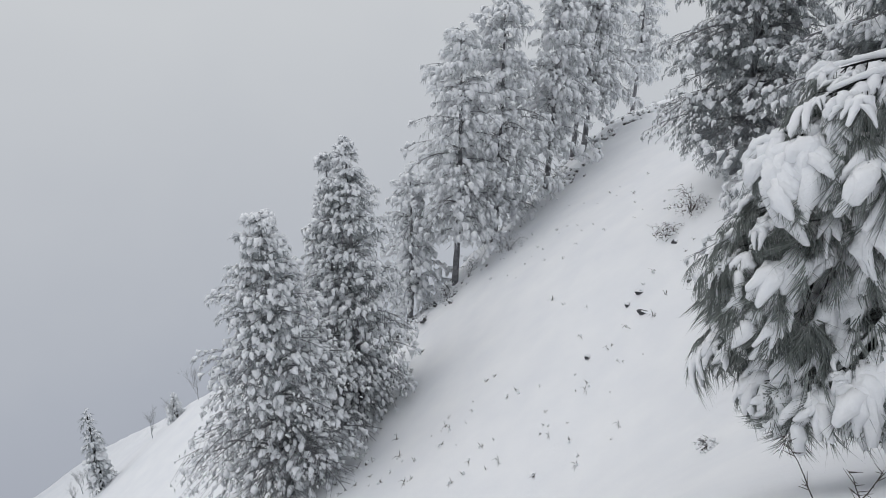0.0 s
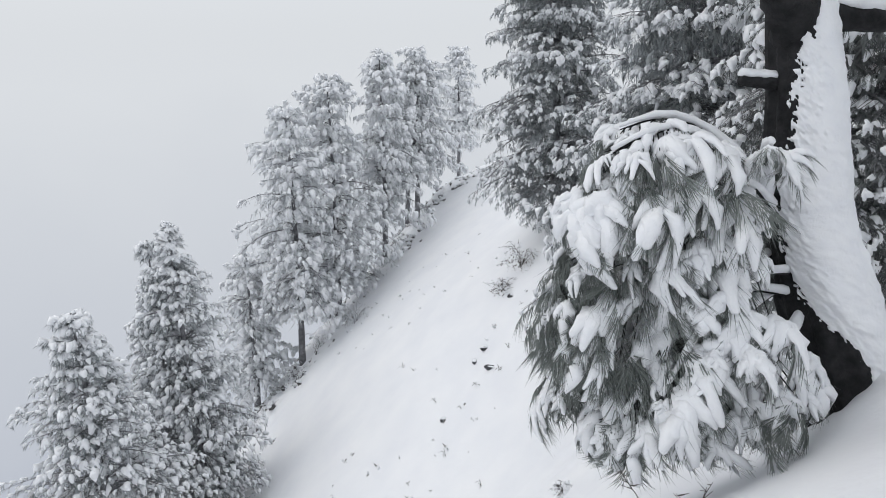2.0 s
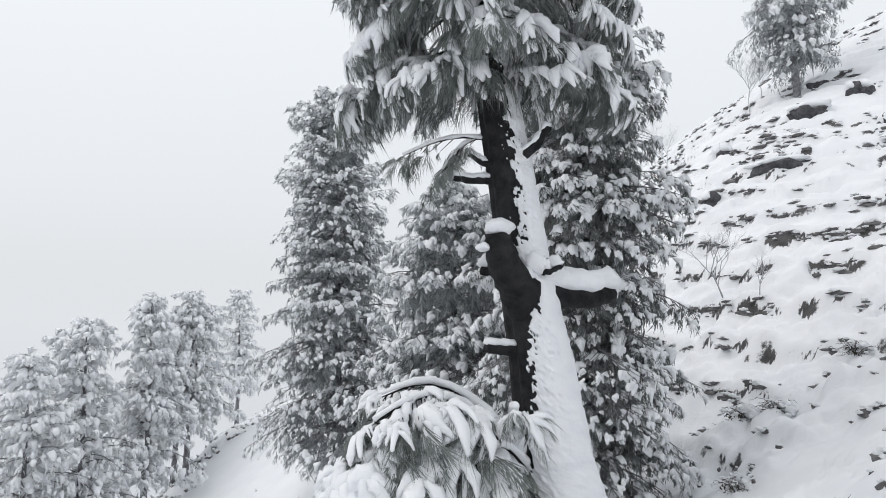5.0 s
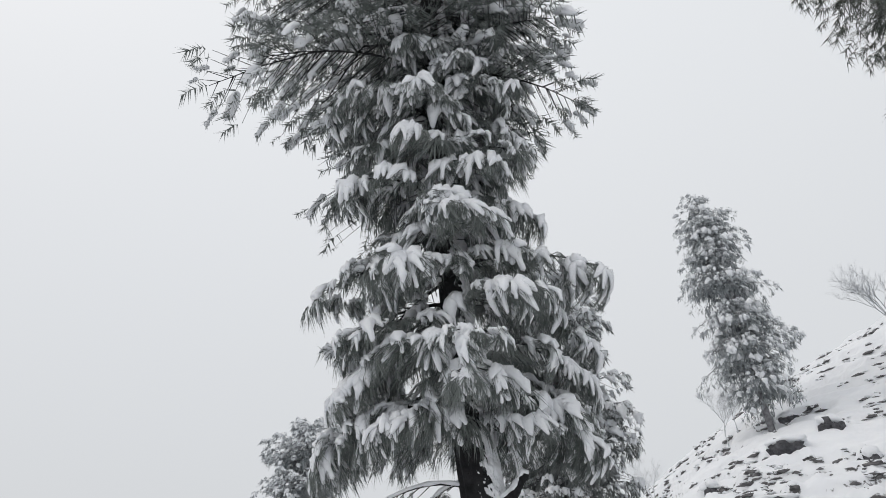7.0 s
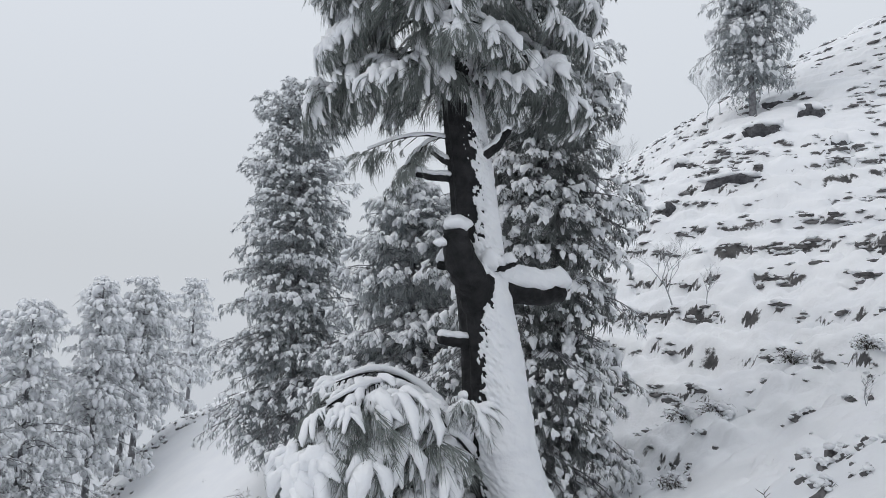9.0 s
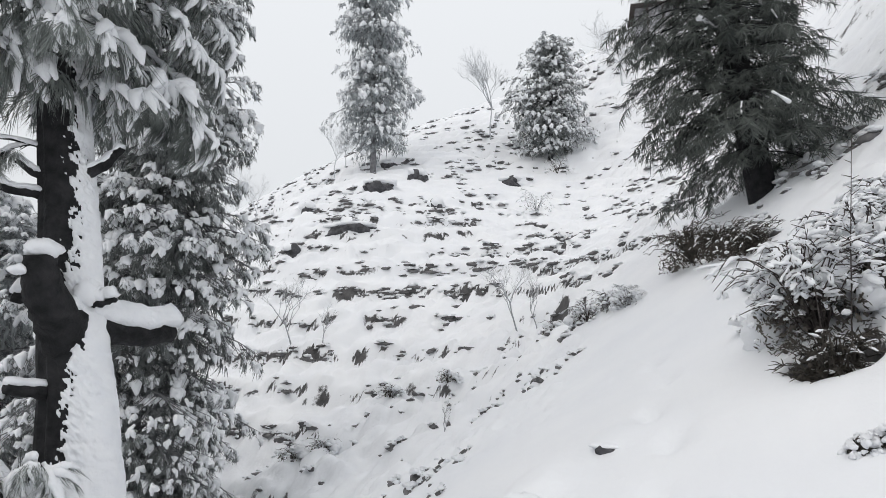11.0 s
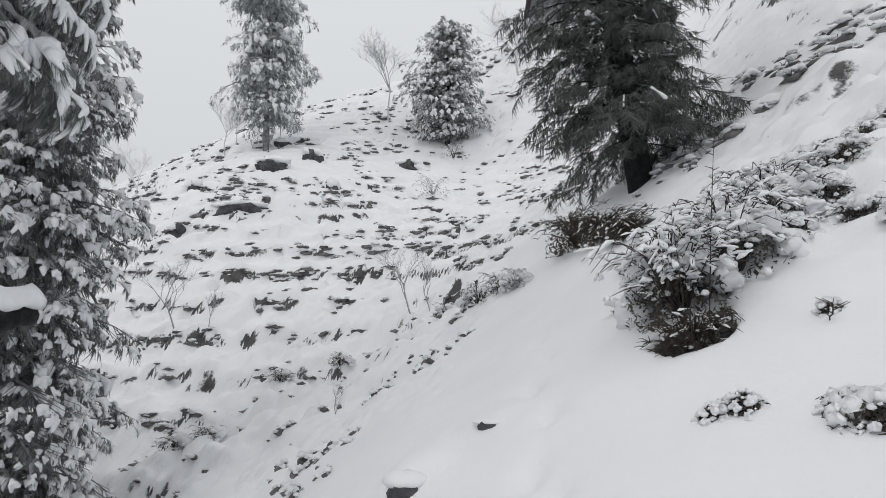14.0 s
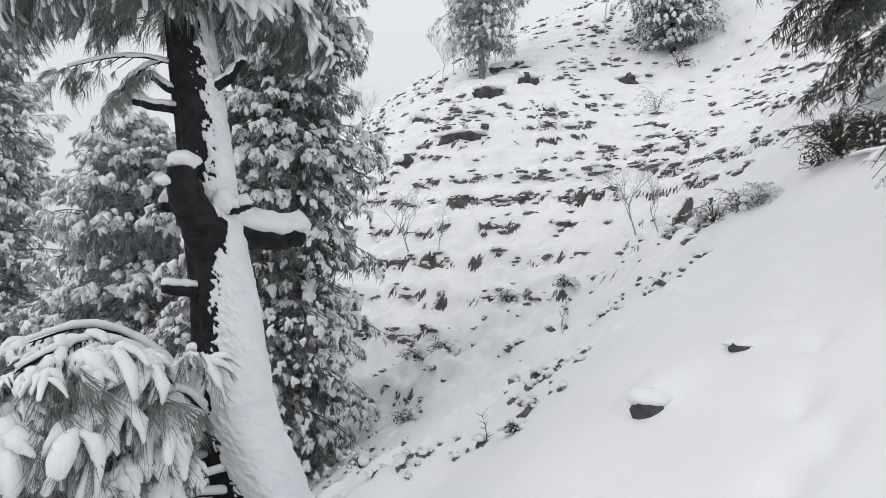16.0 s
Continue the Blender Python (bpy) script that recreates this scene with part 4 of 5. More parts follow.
# ---- what grows out of the snow ----
def blades(rng, count, length, width, spread=1.0, sag=0.4):
    """Thin blades that stand up and arch outwards from the origin."""
    a = rng.random(count) * 6.283
    o = (rng.random((count, 2)) - 0.5) * 0.25 * length
    out = np.stack([np.cos(a), np.sin(a)], 1) * (spread * (0.25 + 0.75 * rng.random(count)))[:, None]
    ln = length * (0.5 + 0.6 * rng.random(count))
    base = np.concatenate([o, np.full((count, 1), -0.15 * length)], 1)
    mid = base + np.concatenate([out * 0.5, np.ones((count, 1)) * 0.75], 1) * ln[:, None]
    tip = base + np.concatenate([out * 1.15, np.ones((count, 1)) * (0.95 - sag * rng.random((count, 1)))], 1) * ln[:, None]
    w = np.stack([-np.sin(a), np.cos(a), np.zeros(count)], 1) * width
    v = np.stack([base - w, base + w, mid + w * 0.8, mid - w * 0.8, tip], 1).reshape(-1, 3)
    i = (np.arange(count) * 5)[:, None]
    t = np.concatenate([i + np.array([[0, 1, 2]]), i + np.array([[0, 2, 3]]), i + np.array([[3, 2, 4]])])
    return v, t


def scatter(name, label, category, spots, sizes, seed, grass_count=12, caps=2, width=0.035, kind="stuff", cap=0.5, flat=0.6, stretch=1.5, turf=False):
    """Dead grass that pokes out under small caps of snow, all over a bank."""
    rng = np.random.default_rng(seed)
    gk = [blades(rng, grass_count, 1.0, width, 1.2, 0.9) for _ in range(6)]
    if turf:
        for k in range(6):
            v, t = lump(rng, (0.66, 0.40, 0.42), 0.0, 7, 5, 1.5)
            v[:, 2] -= 0.18
            gk[k] = np.concatenate([gk[k][0] * 0.8, v]), np.concatenate([gk[k][1], t + len(gk[k][0])])
    sk = [lump(rng, (0.75, 0.6, 0.36), 0.3, 6, 4, 0.4) for _ in range(6)]
    gm, sm = [[] for _ in gk], [[] for _ in sk]
    sp = np.asarray(spots, float)
    gx = (base_height(sp[:, 0] + 0.3, sp[:, 1]) - base_height(sp[:, 0] - 0.3, sp[:, 1])) / 0.6
    gy = (base_height(sp[:, 0], sp[:, 1] + 0.3) - base_height(sp[:, 0], sp[:, 1] - 0.3)) / 0.6
    for (x, y, z), size, dx, dy in zip(sp, sizes, gx, gy):
        a = math.atan2(dx, -dy) + (rng.random() - 0.5) * 0.8
        c, s = math.cos(a) * size, math.sin(a) * size
        m = np.array([[c * stretch, -s, 0, x], [s * stretch, c, 0, y], [0, 0, size * flat, z]])
        gm[int(rng.integers(6))].append(m)
        for _ in range(caps):
            if rng.random() < 0.85:
                h = size * cap * (0.5 + 0.9 * rng.random())
                c2, s2 = math.cos(a) * h, math.sin(a) * h
                u, w = (rng.random() - 0.5) * 1.3 * stretch, (rng.random() - 0.35) * 0.9
                sm[int(rng.integers(6))].append(np.array([[c2 * 1.2, -s2, 0, x + c * u - s * w], [s2 * 1.2, c2, 0, y + s * u + c * w],
                                                          [0, 0, h, z + size * flat * (0.25 + 0.45 * rng.random())]]))
    g, sn = Batch(), Batch()
    for k in range(6):
        g.spread(*gk[k], gm[k])
        sn.spread(*sk[k], sm[k])
    al, ix = Batch(), []
    for k, b in enumerate((g, sn)):
        if b.n:
            v, t = b.arrays()
            al.add(v, t)
            ix.append(np.full(len(t), k))
    ob = part(name, *al.arrays(), [turf_mat if turf else grass_mat, bough_snow_mat], index=np.concatenate(ix))
    tagged(ob, label, category, kind=kind)
    return ob


def bank_grass():
    rng = np.random.default_rng(90)
    n = 90000
    az, r = np.radians(46 + 60 * rng.random(n)), 8.5 + 33 * rng.random(n) ** 0.9
    x, y = r * np.sin(az), r * np.cos(az)
    fr, m = terrace_phase(x, y), terrace_mask(x, y)
    cl = fbm(x * 0.6, y * 0.6, 71, 3)
    keep = (m > 0.4) & (((fr > 0.85) & (cl > 0.36) & (terrace_break(x, y) > 0.25)) | (cl > 0.62) & (rng.random(n) < 0.05)) & (rng.random(n) < np.where(r < 12.5, 0.08, 0.25))
    x, y, r = x[keep], y[keep], r[keep]
    z = height(x, y)
    size = (0.05 + 0.12 * rng.random(len(x)) ** 1.4) * np.clip(0.6 + r / 36, 0.7, 1.5)
    scatter("bank_grass", "dead grass and small caps of snow along terrace banks", "grass", np.stack([x, y, z], 1), size, 91, 4, 2, 0.04, cap=0.6, stretch=2.1, turf=True)


bank_grass()


def gully_grass():
    """Tufts on the snow of the hollow ahead and on the open slope."""
    rng = np.random.default_rng(95)
    n = 4000
    az, r = np.radians(48 + 38 * rng.random(n)), 5.0 + 7.5 * rng.random(n)
    x, y = r * np.sin(az), r * np.cos(az)
    keep = (fbm(x * 0.9, y * 0.9, 73, 3) > 0.50) & (y > 1.0) & (rng.random(n) < 0.15)
    x, y = x[keep], y[keep]
    scatter("hollow_grass", "dark tufts half buried by snow in the hollow", "grass", np.stack([x, y, height(x, y)], 1), 0.05 + 0.10 * rng.random(len(x)) ** 2, 96, 8, 3, 0.028, turf=True)
    n = 1500
    az, r = np.radians(-12 + 46 * rng.random(n)), 9 + 17 * rng.random(n)
    x, y = r * np.sin(az), r * np.cos(az)
    keep = (fbm(x * 0.35, y * 0.35, 75, 2) > 0.55) & (rng.random(n) < 0.22)
    x, y = x[keep], y[keep]
    scatter("slope_grass", "sparse dry tufts poking through smooth snow", "grass", np.stack([x, y, height(x, y)], 1), 0.05 + 0.12 * rng.random(len(x)), 97, 6, 1, 0.05, cap=0.4)
    n = 2600
    x = -9 + 24 * rng.random(n)
    y = 23.0 + np.where(x < -1.5, 0.70 * (-1.5 - x), 1.05 * (x + 1.5)) + 2.2 - 5.0 * rng.random(n) ** 2
    keep = (fbm(x * 0.6, y * 0.6, 79, 3) > 0.47) & (rng.random(n) < 0.22)
    x, y = x[keep], y[keep]
    scatter("crest_grass", "dark tufts and lumps of snow along the spur's edge", "grass", np.stack([x, y, height(x, y)], 1), 0.10 + 0.22 * rng.random(len(x)) ** 1.5, 94, 6, 3, 0.04, cap=0.55, turf=True)
    n = 6000
    az, r = np.radians(97 + 30 * rng.random(n)), 4.5 + 7 * rng.random(n)
    x, y = r * np.sin(az), r * np.cos(az)
    keep = (fbm(x * 0.5 + y * 0.4, y * 0.35 - x * 0.2, 77, 3) > 0.50) & (rng.random(n) < 0.09)
    x, y = x[keep], y[keep]
    scatter("steep_bank_grass", "clumps of dark grass under lumps of snow on a steep bank", "grass", np.stack([x, y, height(x, y)], 1), 0.06 + 0.16 * rng.random(len(x)) ** 1.5, 98, 7, 4, 0.022, cap=0.6, turf=True)


gully_grass()


def rock(label, foot, size, seed, turn=0.0, snow=0.5):
    """A dark outcrop with a slab of snow on top."""
    rng = np.random.default_rng(seed)
    bm = bmesh.new()
    bmesh.ops.create_icosphere(bm, subdivisions=3, radius=1.0)
    off = rng.random(3) * 20
    for v in bm.verts:
        p = v.co
        k = 1 + 0.6 * (noise.noise(Vector((p.x * 1.1 + off[0], p.y * 1.1 + off[1], p.z * 1.1))) + 0.5 * noise.noise(Vector((p.x * 3 + off[2], p.y * 3, p.z * 3))))
        q = Vector((round(p.x * 2.2) / 2.2, round(p.y * 2.2) / 2.2, round(p.z * 2.2) / 2.2))
        v.co = (p * 0.42 + q * 0.58) * k
    me = bpy.data.meshes.new("stone")
    bm.to_mesh(me)
    co = np.empty(len(me.vertices) * 3)
    me.vertices.foreach_get("co", co)
    co = co.reshape(-1, 3) * np.array(size)
    tri = np.array([list(p.vertices) for p in me.polygons])
    bm.free()
    bpy.data.meshes.remove(me)
    c, s = math.cos(turn), math.sin(turn)
    rot = np.array([[c, -s, 0], [s, c, 0], [0, 0, 1]])
    ob = part("rock", co @ rot.T, tri, rock_mat, smooth=False)
    ob.location = foot
    tagged(ob, label, "rock", "rocks among the terraces")
    if not snow:
        return
    v, t = lump(rng, (size[0] * 1.15, size[1] * 1.1, size[2] * snow), 0.3, 26, 10, 0.55)
    v[:, 2] += size[2] * 0.80
    v[:, 1] += size[1] * 0.25
    part("snow_cap", v @ rot.T, t, bough_snow_mat, ob)


def rocks():
    spots = [(64.3, 25.9, (1.1, 0.5, 0.42)), (67.6, 27.8, (0.7, 0.4, 0.45)), (61.8, 21.1, (1.3, 0.35, 0.26)), (58.0, 24.5, (0.45, 0.35, 0.40)), (57.1, 20.5, (0.42, 0.3, 0.24)),
             (69.5, 24.5, (0.55, 0.35, 0.5)), (64.9, 31.0, (0.6, 0.4, 0.35)), (52.0, 24.0, (0.6, 0.5, 0.4)),
             (76.0, 29.0, (0.9, 0.3, 0.28))]
    for k, (az, r, size) in enumerate(spots):
        size = (size[0] * 0.6, size[1] * 0.9, size[2] * 1.1)
        f = on_ground(az, r + size[1] * 0.7)
        f.z -= size[2] * 0.45
        rock("dark outcrop of rock under a slab of snow", f, size, 200 + k, radians(-az) + 0.3 * math.sin(k * 2.1), 0.55)
    for x, y, label, size in [(3.50, 0.60, "dark wedge of stone under a thick cushion of snow", (0.07, 0.10, 0.10)),
                              (3.86, 0.22, "dark slit of rock under a lip of snow", (0.03, 0.08, 0.035))]:
        rng = np.random.default_rng(int(x * 100))
        v, t = lump(rng, size, 0.0, 7, 6, 0.4)
        v[:, :2] *= np.clip(0.55 + 0.55 * (v[:, 2:] / size[2] + 0.6), 0.3, 1.1)
        ob = part("rock", v, t, rock_mat, smooth=False)
        ob.location = (x, y, ground_at(x, y) - 0.25 * size[2])
        ob.rotation_euler = (0, 0, radians(-8))
        tagged(ob, label, "rock", "stones at the path's edge")
        v, t = lump(rng, (size[0] * 1.7, size[1] * 1.15, size[2] * 0.55), 0.3, 20, 10, 0.3)
        part("snow_cap", v + np.array([size[0] * 0.8, 0, size[2] * 0.78]), t, snow_mat, ob)
    for k, (az, r) in enumerate([(14.7, 14.0), (17.8, 15.2), (19.4, 14.5), (24.8, 16.0), (21.1, 16.8), (18.8, 15.4), (22.8, 14.8)]):
        f = on_ground(az, r)
        rock("small dark stone poking out of the snow slope", f, (0.08 + 0.03 * (k % 3), 0.06, 0.06), 240 + k, k * 1.3, 0.3)


rocks()


def bare_tree(name, label, foot, tall, seed, mat, spread=0.5, lean=(0.0, 0.0), thick=0.02, depth=4, group="bare trees on the terraces"):
    """A leafless tree: stems that fork again and again."""
    rng = np.random.default_rng(seed)
    tree = new(name)
    tree.location = foot
    tagged(tree, label, "tree", group)
    stem, twigs = Batch(), Batch()

    def grow(p, d, ln, rad, lev):
        n = 4 if lev < 2 else 2
        pts = [p]
        for _ in range(n):
            d = d + (rng.random(3) - 0.5) * 0.28 + np.array([0, 0, 0.05])
            d /= np.linalg.norm(d)
            pts.append(pts[-1] + d * ln / n)
        v, t = tube(pts, rad * np.linspace(1, 0.6, n + 1), 6 if lev < 2 else 3, cap=lev < 2)
        (stem if lev < 1 else twigs).add(v, t)
        if lev >= depth:
            return
        for k in range(4 if tall > 2 and lev < 4 else 3 if lev else 4):
            a = rng.random() * 6.28
            side = np.array([math.cos(a), math.sin(a), 0.15])
            nd = d * (0.75 + 0.2 * rng.random()) + side * spread * (0.7 + 0.6 * rng.random())
            q = pts[-1] if k == 0 else pts[len(pts) // 2 + int(rng.integers(len(pts) - len(pts) // 2))]
            grow(q, nd / np.linalg.norm(nd), ln * (0.55 + 0.2 * rng.random()), rad * 0.58, lev + 1)

    d0 = np.array([lean[0], lean[1], 1.0])
    grow(np.array([0, 0, -0.1]), d0 / np.linalg.norm(d0), tall * 0.42, thick, 0)
    part("stem", *stem.arrays(), mat, tree)
    tagged(part("branch_tangle", *twigs.arrays(), mat, tree, "thin rime-coated branches"), kind="stuff")
    return tree


def bare_trees():
    rows = [(57.6, 15.5, 1.75, 0.022, (-0.25, 0.2), 5), (60.2, 15.2, 0.95, 0.014, (0.05, 0.0), 3), (77.5, 12.7, 1.6, 0.018, (-0.15, 0.35), 4), (79.2, 12.6, 1.2, 0.014, (0.1, 0.2), 3),
            (74.4, 34.5, 4.8, 0.09, (0.0, 0.0), 5), (86.5, 36.0, 5.0, 0.10, (-0.1, 0.1), 5), (60.0, 31.0, 2.6, 0.05, (0, 0), 4), (53.4, 28.5, 2.3, 0.04, (0, 0), 4),
            (71.6, 9.6, 0.5, 0.008, (0, 0.2), 2), (88.5, 36.5, 4.0, 0.07, (0.1, 0), 5), (61.0, 32.5, 2.4, 0.05, (0, 0), 4)]
    for k, (az, r, tall, thick, lean, depth) in enumerate(rows):
        f = on_ground(az, r)
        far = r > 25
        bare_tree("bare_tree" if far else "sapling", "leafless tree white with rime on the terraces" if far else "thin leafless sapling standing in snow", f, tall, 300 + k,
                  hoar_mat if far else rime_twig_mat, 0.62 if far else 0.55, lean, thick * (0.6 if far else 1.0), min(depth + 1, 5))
    for k, (az, r) in enumerate([(-26.5, 36.0), (-28.5, 38.0), (-24.0, 35.5), (-36.0, 37.5), (-35.0, 40.0)]):
        f = on_ground(az, r)
        bare_tree("sapling", "thin rime-coated shrub far down the slope", f, 1.8 + 0.3 * (k % 3), 330 + k, rime_twig_mat, 0.5, (0, 0), 0.03, 4, "far shrubs")


bare_trees()


def leaf_heart(rng, count, wide, tall, leaf):
    """A dense dark mass of small leaves and stalks, thickest at the outside."""
    d = rng.normal(size=(count, 3))
    d /= np.linalg.norm(d, axis=1)[:, None]
    d[:, 2] = np.abs(d[:, 2])
    rad = 0.35 + 0.65 * rng.random(count) ** 0.5
    c = d * rad[:, None] * np.array([wide, wide, tall]) * (0.75 + 0.45 * fbm(d[:, 0] * 2 + 5, d[:, 1] * 2 + d[:, 2], 13, 2))[:, None]
    e1 = rng.normal(size=(count, 3)) * leaf
    e2 = rng.normal(size=(count, 3)) * leaf * 0.5
    v = np.stack([c - e1, c + e2, c + e1, c - e2], 1).reshape(-1, 3)
    i = (np.arange(count) * 4)[:, None]
    return v, np.concatenate([i + np.array([[0, 1, 2]]), i + np.array([[0, 2, 3]])]), c, d


def shrub(name, label, foot, wide, tall, seed, mat, stems=26, snow=0.6, dark=0.8, group="shrubs in the snow", toward=(0, 0), clump=0.05, beads=60, sink=0.1, hole=0.0, cover=True, slope=0.0):
    """A low bush: arching stems with side twigs, a dark leafy heart, a torn blanket of snow."""
    rng = np.random.default_rng(seed)
    ob = new(name)
    ob.location = (foot[0], foot[1], foot[2] - sink * tall)
    if slope:
        e = 0.35
        gx = float(base_height(foot[0] + e, foot[1]) - base_height(foot[0] - e, foot[1])) / (2 * e)
        gy = float(base_height(foot[0], foot[1] + e) - base_height(foot[0], foot[1] - e)) / (2 * e)
        ob.rotation_euler = Vector((0, 0, 1)).rotation_difference(Vector((-gx * slope, -gy * slope, 1)).normalized()).to_euler()
    tagged(ob, label, "bush", group)
    wood, load = Batch(), Batch()
    for k in range(stems):
        a = rng.random() * 6.28
        reach = wide * (0.25 + 0.75 * rng.random())
        up = tall * (0.55 + 0.5 * rng.random())
        s = np.linspace(0, 1, 6)
        h = np.array([math.cos(a), math.sin(a), 0]) + np.array([toward[0], toward[1], 0]) * rng.random()
        p = h[None] * (reach * s ** 1.2)[:, None] + np.array([[0, 0, 1.0]]) * (up * np.sin(s * 2.1) - 0.05)[:, None] + (rng.random((6, 3)) - 0.5) * 0.08 * wide
        v, t = tube(p, 0.004 * (1.1 - 0.8 * s) * (1 + wide), 4)
        wood.add(v, t)
        for j in range(7):
            u = 0.3 + 0.7 * rng.random()
            q = np.array([np.interp(u, s, p[:, i]) for i in range(3)])
            d = (rng.random(3) - 0.5) * np.array([1, 1, 0.7]) + h * 0.35
            e = q + d * 0.3 * wide
            v, t = tube([q, (q + e) / 2 + [0, 0, 0.02 * wide], e], [0.003 * (1 + wide), 0.0022 * (1 + wide), 0.001], 3)
            wood.add(v, t)
            if rng.random() < snow:
                ln = np.linalg.norm(e - q) * (0.6 + 0.5 * rng.random())
                v, t = snow_finger(rng, 3, 5, min(0.26, 0.45 * clump / max(ln, 0.02)) * (0.5 + 0.7 * rng.random()), 0.8, 0.2, 0.9)
                m = twig_matrix(q + np.array([0, 0, 0.01]), e - q, (rng.random() - 0.5) * 0.6, ln)
                load.add(v @ m[:, :3].T + m[:, 3], t)
    v, t, c, d = leaf_heart(rng, int(700 * dark) + 60, wide * 0.72, tall * 0.72, 0.006 + 0.013 * wide)
    part("undergrowth", v, t, grass_mat, ob, "dark matted leaves and stalks", False)
    if cover:
        heap = Batch()
        for k in range(80):
            u = rng.normal(size=3)
            u[2] = abs(u[2])
            u /= np.linalg.norm(u)
            if -(u[0] * 0.85 - u[1] * 0.5) * (1 - 0.6 * u[2]) > 0.08 - hole:
                continue
            sz = wide * (0.07 + 0.20 * rng.random() ** 2)
            v, t = lump(rng, (sz * 1.2, sz * 1.2, min(sz * 0.9, 0.4 * tall)), 0.2, 7, 5, 0.8)
            heap.add(v + u * np.array([wide, wide, tall]) * (0.78 - 0.15 * u[2]), t)
        part("snow_blanket", *heap.arrays(), bough_snow_mat, ob)
    for k in range(beads):
        j = int(rng.integers(len(c)))
        if d[j, 2] < 0.05 and rng.random() < 0.5:
            continue
        sz = clump * (0.22 + 0.9 * rng.random() ** 2)
        v, t = lump(rng, (sz * (0.8 + 0.9 * rng.random()), sz, sz * 0.7), 0.3, 7, 5, 0.9)
        load.add(v + d[j] * np.array([wide, wide, tall]) * (0.70 + 0.22 * rng.random()), t)
    tagged(part("stem_tangle", *wood.arrays(), mat, ob), kind="stuff")
    if load.n:
        tagged(part("snow_load", *load.arrays(), bough_snow_mat, ob), kind="stuff")
    return ob


def shrubs():
    far = [(78.7, 25.5, 0.85, 1.0, rime_twig_mat, 0.5), (83.6, 10.5, 0.42, 0.42, twig_mat, 0.7), (85.6, 10.2, 0.38, 0.40, twig_mat, 0.7), (87.1, 9.6, 0.40, 0.36, rime_twig_mat, 0.3),
           (80.7, 11.7, 0.35, 0.30, twig_mat, 0.6), (92.6, 9.3, 0.65, 0.75, twig_mat, 0.9), (95.0, 8.6, 0.5, 0.55, twig_mat, 0.9), (96.8, 8.0, 0.45, 0.4, grass_mat, 0.9),
           (58.5, 11.8, 0.4, 0.3, twig_mat, 0.6), (61.0, 11.6, 0.35, 0.28, twig_mat, 0.6), (66.5, 12.6, 0.35, 0.28, twig_mat, 0.6), (71.5, 11.6, 0.3, 0.26, twig_mat, 0.6),
           (54.5, 8.2, 0.30, 0.25, twig_mat, 0.7), (58.2, 9.6, 0.35, 0.3, twig_mat, 0.8), (69.0, 4.7, 0.13, 0.12, twig_mat, 0.6), (22.0, 18.0, 0.9, 0.7, twig_mat, 0.8),
           (20.3, 17.4, 0.6, 0.5, twig_mat, 0.7), (6.3, 25.0, 0.9, 1.0, rime_twig_mat, 0.5), (0.5, 24.8, 0.8, 0.9, rime_twig_mat, 0.4), (27.1, 8.5, 0.22, 0.2, twig_mat, 0.7), (-1.5, 25.3, 0.7, 0.6, rime_twig_mat, 0.5), (3.0, 26.2, 0.8, 0.7, rime_twig_mat, 0.6), (8.0, 29.0, 0.8, 0.6, rime_twig_mat, 0.5),
           (10.6, 31.5, 0.7, 0.5, rime_twig_mat, 0.6), (-5.5, 24.0, 0.7, 0.7, rime_twig_mat, 0.5), (-7.0, 21.5, 0.6, 0.5, rime_twig_mat, 0.5), (4.9, 27.0, 0.5, 0.4, grass_mat, 0.9), (9.2, 29.8, 0.5, 0.35, grass_mat, 0.9), (80.5, 30.5, 0.9, 0.9, twig_mat, 0.4)]
    for k, (az, r, wide, tall, mat, dark) in enumerate(far):
        if 92 < az < 97:
            shrub("shrub", "brown mound of drooping dead stalks dusted with snow", on_ground(az, r), wide, tall * 0.8, 400 + k, grass_mat, 70, 0.12, 2.0, clump=0.03, beads=12, cover=False, slope=0.4)
            continue
        shrub("shrub", "snow-dusted bush with bare twigs on the hillside", on_ground(az, r), wide, tall, 400 + k, mat, 13, 0.5, dark * 0.5, clump=0.05 * wide + 0.015, beads=40, cover=wide < 0.6, hole=0.05)
    shrub("path_bush", "large arching bush weighed down by snow beside the path", on_ground(102.0, 4.45), 0.46, 0.62, 450, twig_mat, 80, 0.95, 1.6, toward=(-0.9, 0.3), clump=0.04, beads=60, hole=0.0, slope=0.5)
    shrub("path_bush", "large arching bush weighed down by snow beside the path", on_ground(106.0, 4.75), 0.46, 0.62, 451, twig_mat, 80, 0.95, 1.4, toward=(-0.7, 0.2), clump=0.04, beads=60, hole=0.0, slope=0.5)
    shrub("path_bush", "bush full of clumped snow on the bank above the path", on_ground(108.0, 5.6), 0.50, 0.60, 452, twig_mat, 36, 0.8, 1.2, clump=0.06, beads=100, hole=0.03)
    shrub("path_bush", "matted dead stalks in a dark hollow under a bush", on_ground(103.0, 4.05), 0.30, 0.46, 453, grass_mat, 110, 0.1, 4.0, toward=(-0.3, 0.1), clump=0.03, beads=8, cover=False)
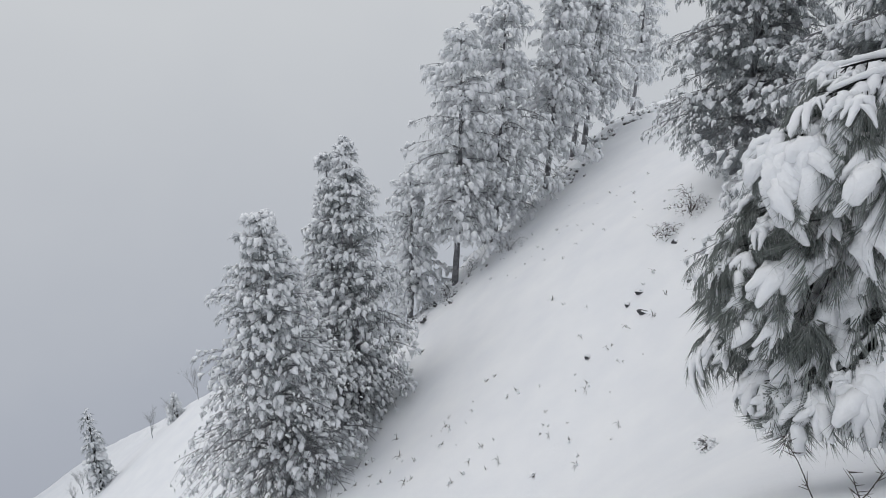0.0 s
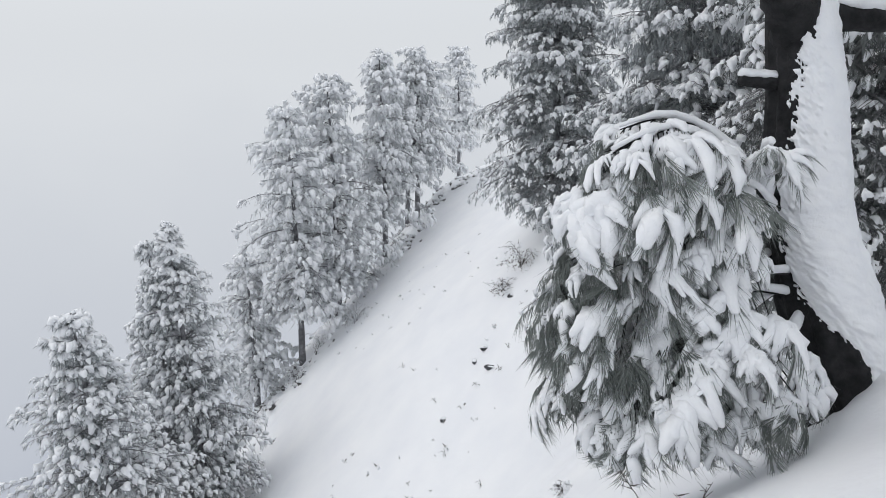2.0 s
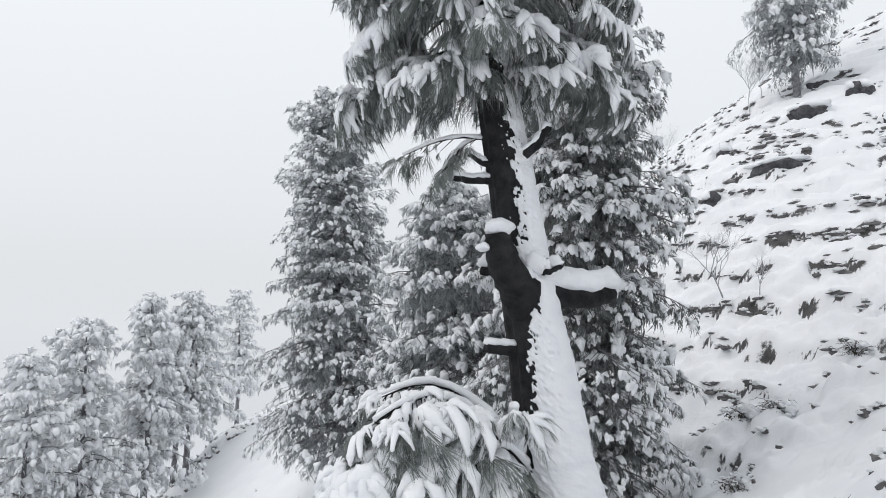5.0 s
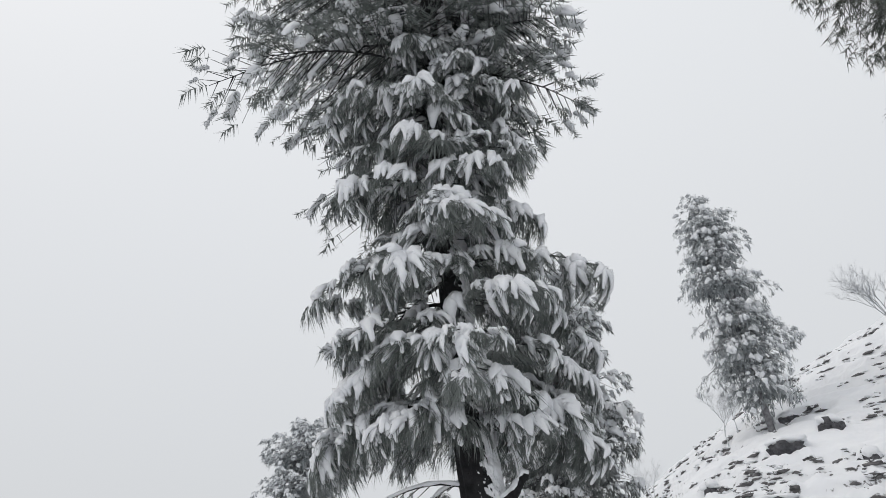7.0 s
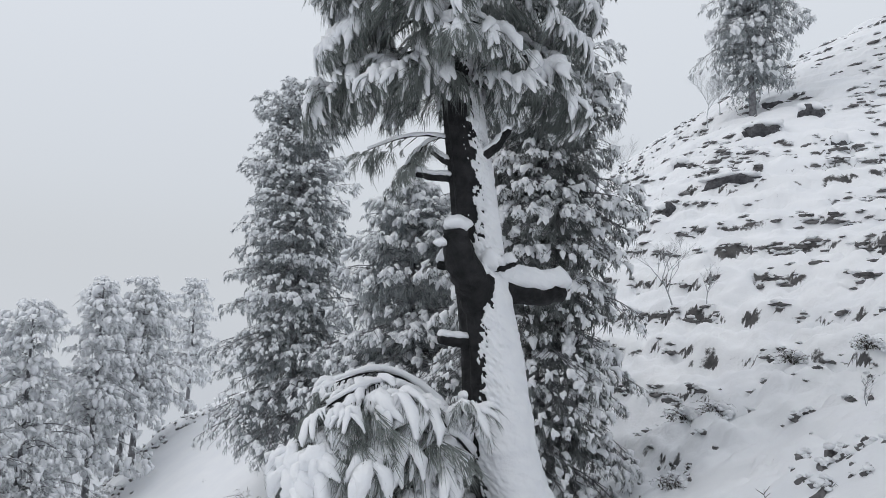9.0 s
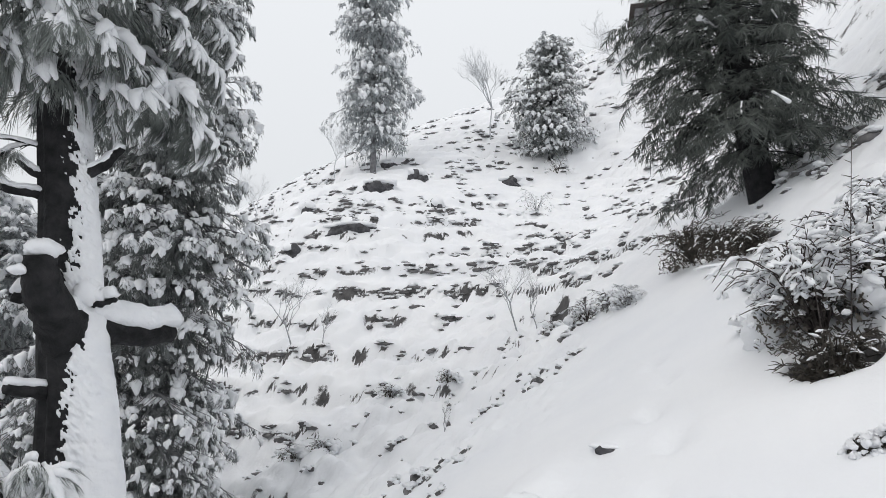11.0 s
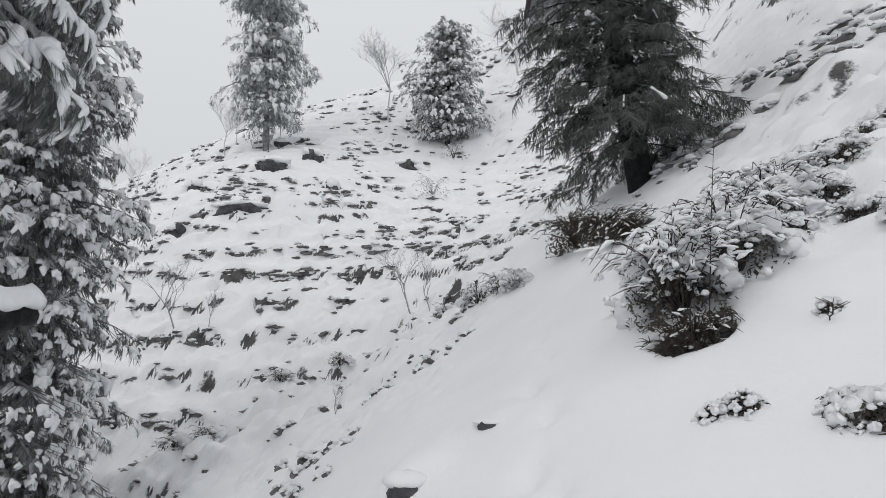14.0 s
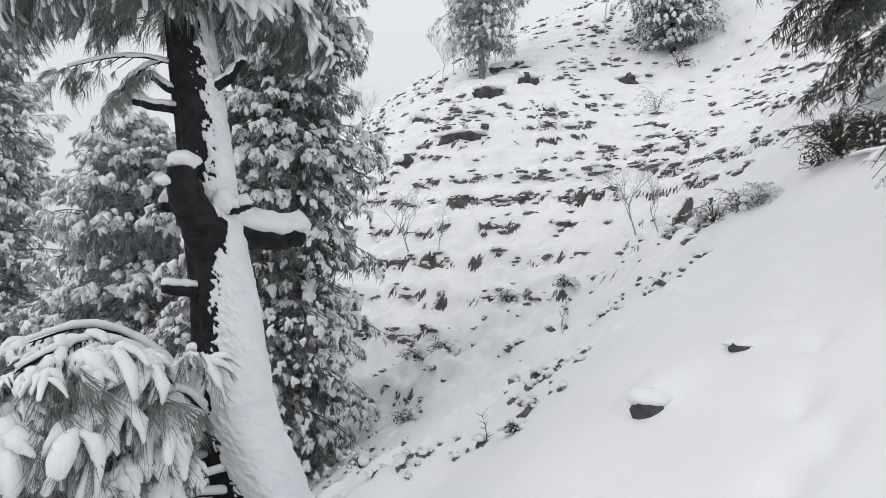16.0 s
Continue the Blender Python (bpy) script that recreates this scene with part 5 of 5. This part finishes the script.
    near = [(120.5, 3.45, 0.26, 0.26), (122.5, 3.6, 0.24, 0.24), (115.0, 2.88, 0.17, 0.13), (113.3, 2.95, 0.12, 0.11), (106.8, 3.1, 0.10, 0.10), (104.7, 3.1, 0.08, 0.08), (119.5, 2.55, 0.16, 0.14),
            (116.9, 5.0, 0.18, 0.24), (112.2, 3.8, 0.08, 0.10), (122.0, 6.0, 0.30, 0.25), (109.1, 5.1, 0.28, 0.26), (110.7, 6.6, 0.40, 0.30),
            (114.0, 5.4, 0.28, 0.22), (112.0, 5.9, 0.3, 0.25), (108.0, 6.4, 0.38, 0.35),
            (111.3, 6.2, 0.26, 0.24), (113.4, 6.35, 0.30, 0.26), (114.8, 6.6, 0.26, 0.22), (116.3, 7.0, 0.30, 0.24), (118.4, 7.2, 0.28, 0.22), (109.6, 5.7, 0.26, 0.24)]
    for k, (az, r, wide, tall) in enumerate(near):
        shrub("low_bush", "low dark bush under lumps of fresh snow on a bank", on_ground(az, r), wide, tall, 460 + k, grass_mat, 12, 0.7, 1.6, "bushes on the steep bank", clump=0.016 + 0.045 * wide, slope=0.8, beads=75, sink=0.28)


shrubs()


def stray_twigs():
    """Single shoots that stand up out of the snow."""
    rng = np.random.default_rng(500)
    for k, (az, r, tall, lx, ly) in enumerate([(103.8, 4.3, 1.35, -0.12, -0.05), (102.5, 4.2, 0.95, -0.2, 0.1), (117.2, 4.9, 0.35, 0.3, 0.2), (37.0, 3.4, 0.5, -0.45, 0.2), (39.0, 3.3, 0.35, 0.5, 0.1),
                                                (40.5, 3.2, 0.3, -0.4, 0.2), (66.5, 5.0, 0.28, -0.2, 0.1), (117.5, 3.2, 0.12, 0.9, 0.3), (112.0, 3.7, 0.14, -0.9, 0.1)]):
        f = on_ground(az, r)
        tw = new("shoot")
        tw.location = f
        tagged(tw, "thin bare shoot standing out of the snow", "twig", "shoots in the snow")
        s = np.linspace(0, 1, 8)
        p = np.stack([lx * tall * s ** 1.4, ly * tall * s ** 1.4, tall * s - 0.06], 1) + (rng.random((8, 3)) - 0.5) * 0.012
        v, t = tube(p, 0.0045 * (1.1 - 0.8 * s), 6)
        part("stem", v, t, twig_mat, tw)
        b = Batch()
        for j in range(int(6 + tall * 16)):
            u = 0.25 + 0.75 * rng.random()
            q = np.array([np.interp(u, s, p[:, i]) for i in range(3)])
            a = rng.random() * 6.28
            e = q + np.array([math.cos(a), math.sin(a), 0.5]) * (0.03 + 0.05 * rng.random())
            v, t = tube([q, e], [0.003, 0.0012], 4)
            b.add(v, t)
        tagged(part("side_growth", *b.arrays(), twig_mat, tw), kind="stuff")


stray_twigs()


def hut():
    """A small dark hut at the top of the terraces."""
    f = on_ground(90.0, 40.0)
    ob = new("hut")
    ob.location = (f.x, f.y, f.z - 1.8)
    ob.rotation_euler = (0, 0, radians(8))
    tagged(ob, "small dark wooden hut with snow on its flat roof", "hut")

    def box(name, lo, hi, mat, label=""):
        bm = bmesh.new()
        bmesh.ops.create_cube(bm, size=1.0)
        for v in bm.verts:
            v.co = Vector([(lo[i] + hi[i]) / 2 + v.co[i] * (hi[i] - lo[i]) for i in range(3)])
        bmesh.ops.bevel(bm, geom=bm.edges[:], offset=0.03, segments=2, affect='EDGES')
        bmesh.ops.triangulate(bm, faces=bm.faces[:])
        v = np.array([q.co[:] for q in bm.verts])
        t = np.array([[q.index for q in p.verts] for p in bm.faces])
        bm.free()
        part(name, v, t, mat, ob, label, False)

    box("wall", (-1.0, -1.6, -1.0), (1.0, 1.6, 2.0), haze_bark_mat)
    box("roof", (-1.3, -1.9, 2.0), (1.3, 1.9, 2.15), twig_mat)
    box("roof_snow", (-1.28, -1.88, 2.15), (1.28, 1.88, 2.42), snow_mat)
    for yy in (-0.9, 0.0, 0.9):
        box("post", (-1.25, yy - 0.06, 0), (-1.13, yy + 0.06, 2.0), twig_mat)


hut()
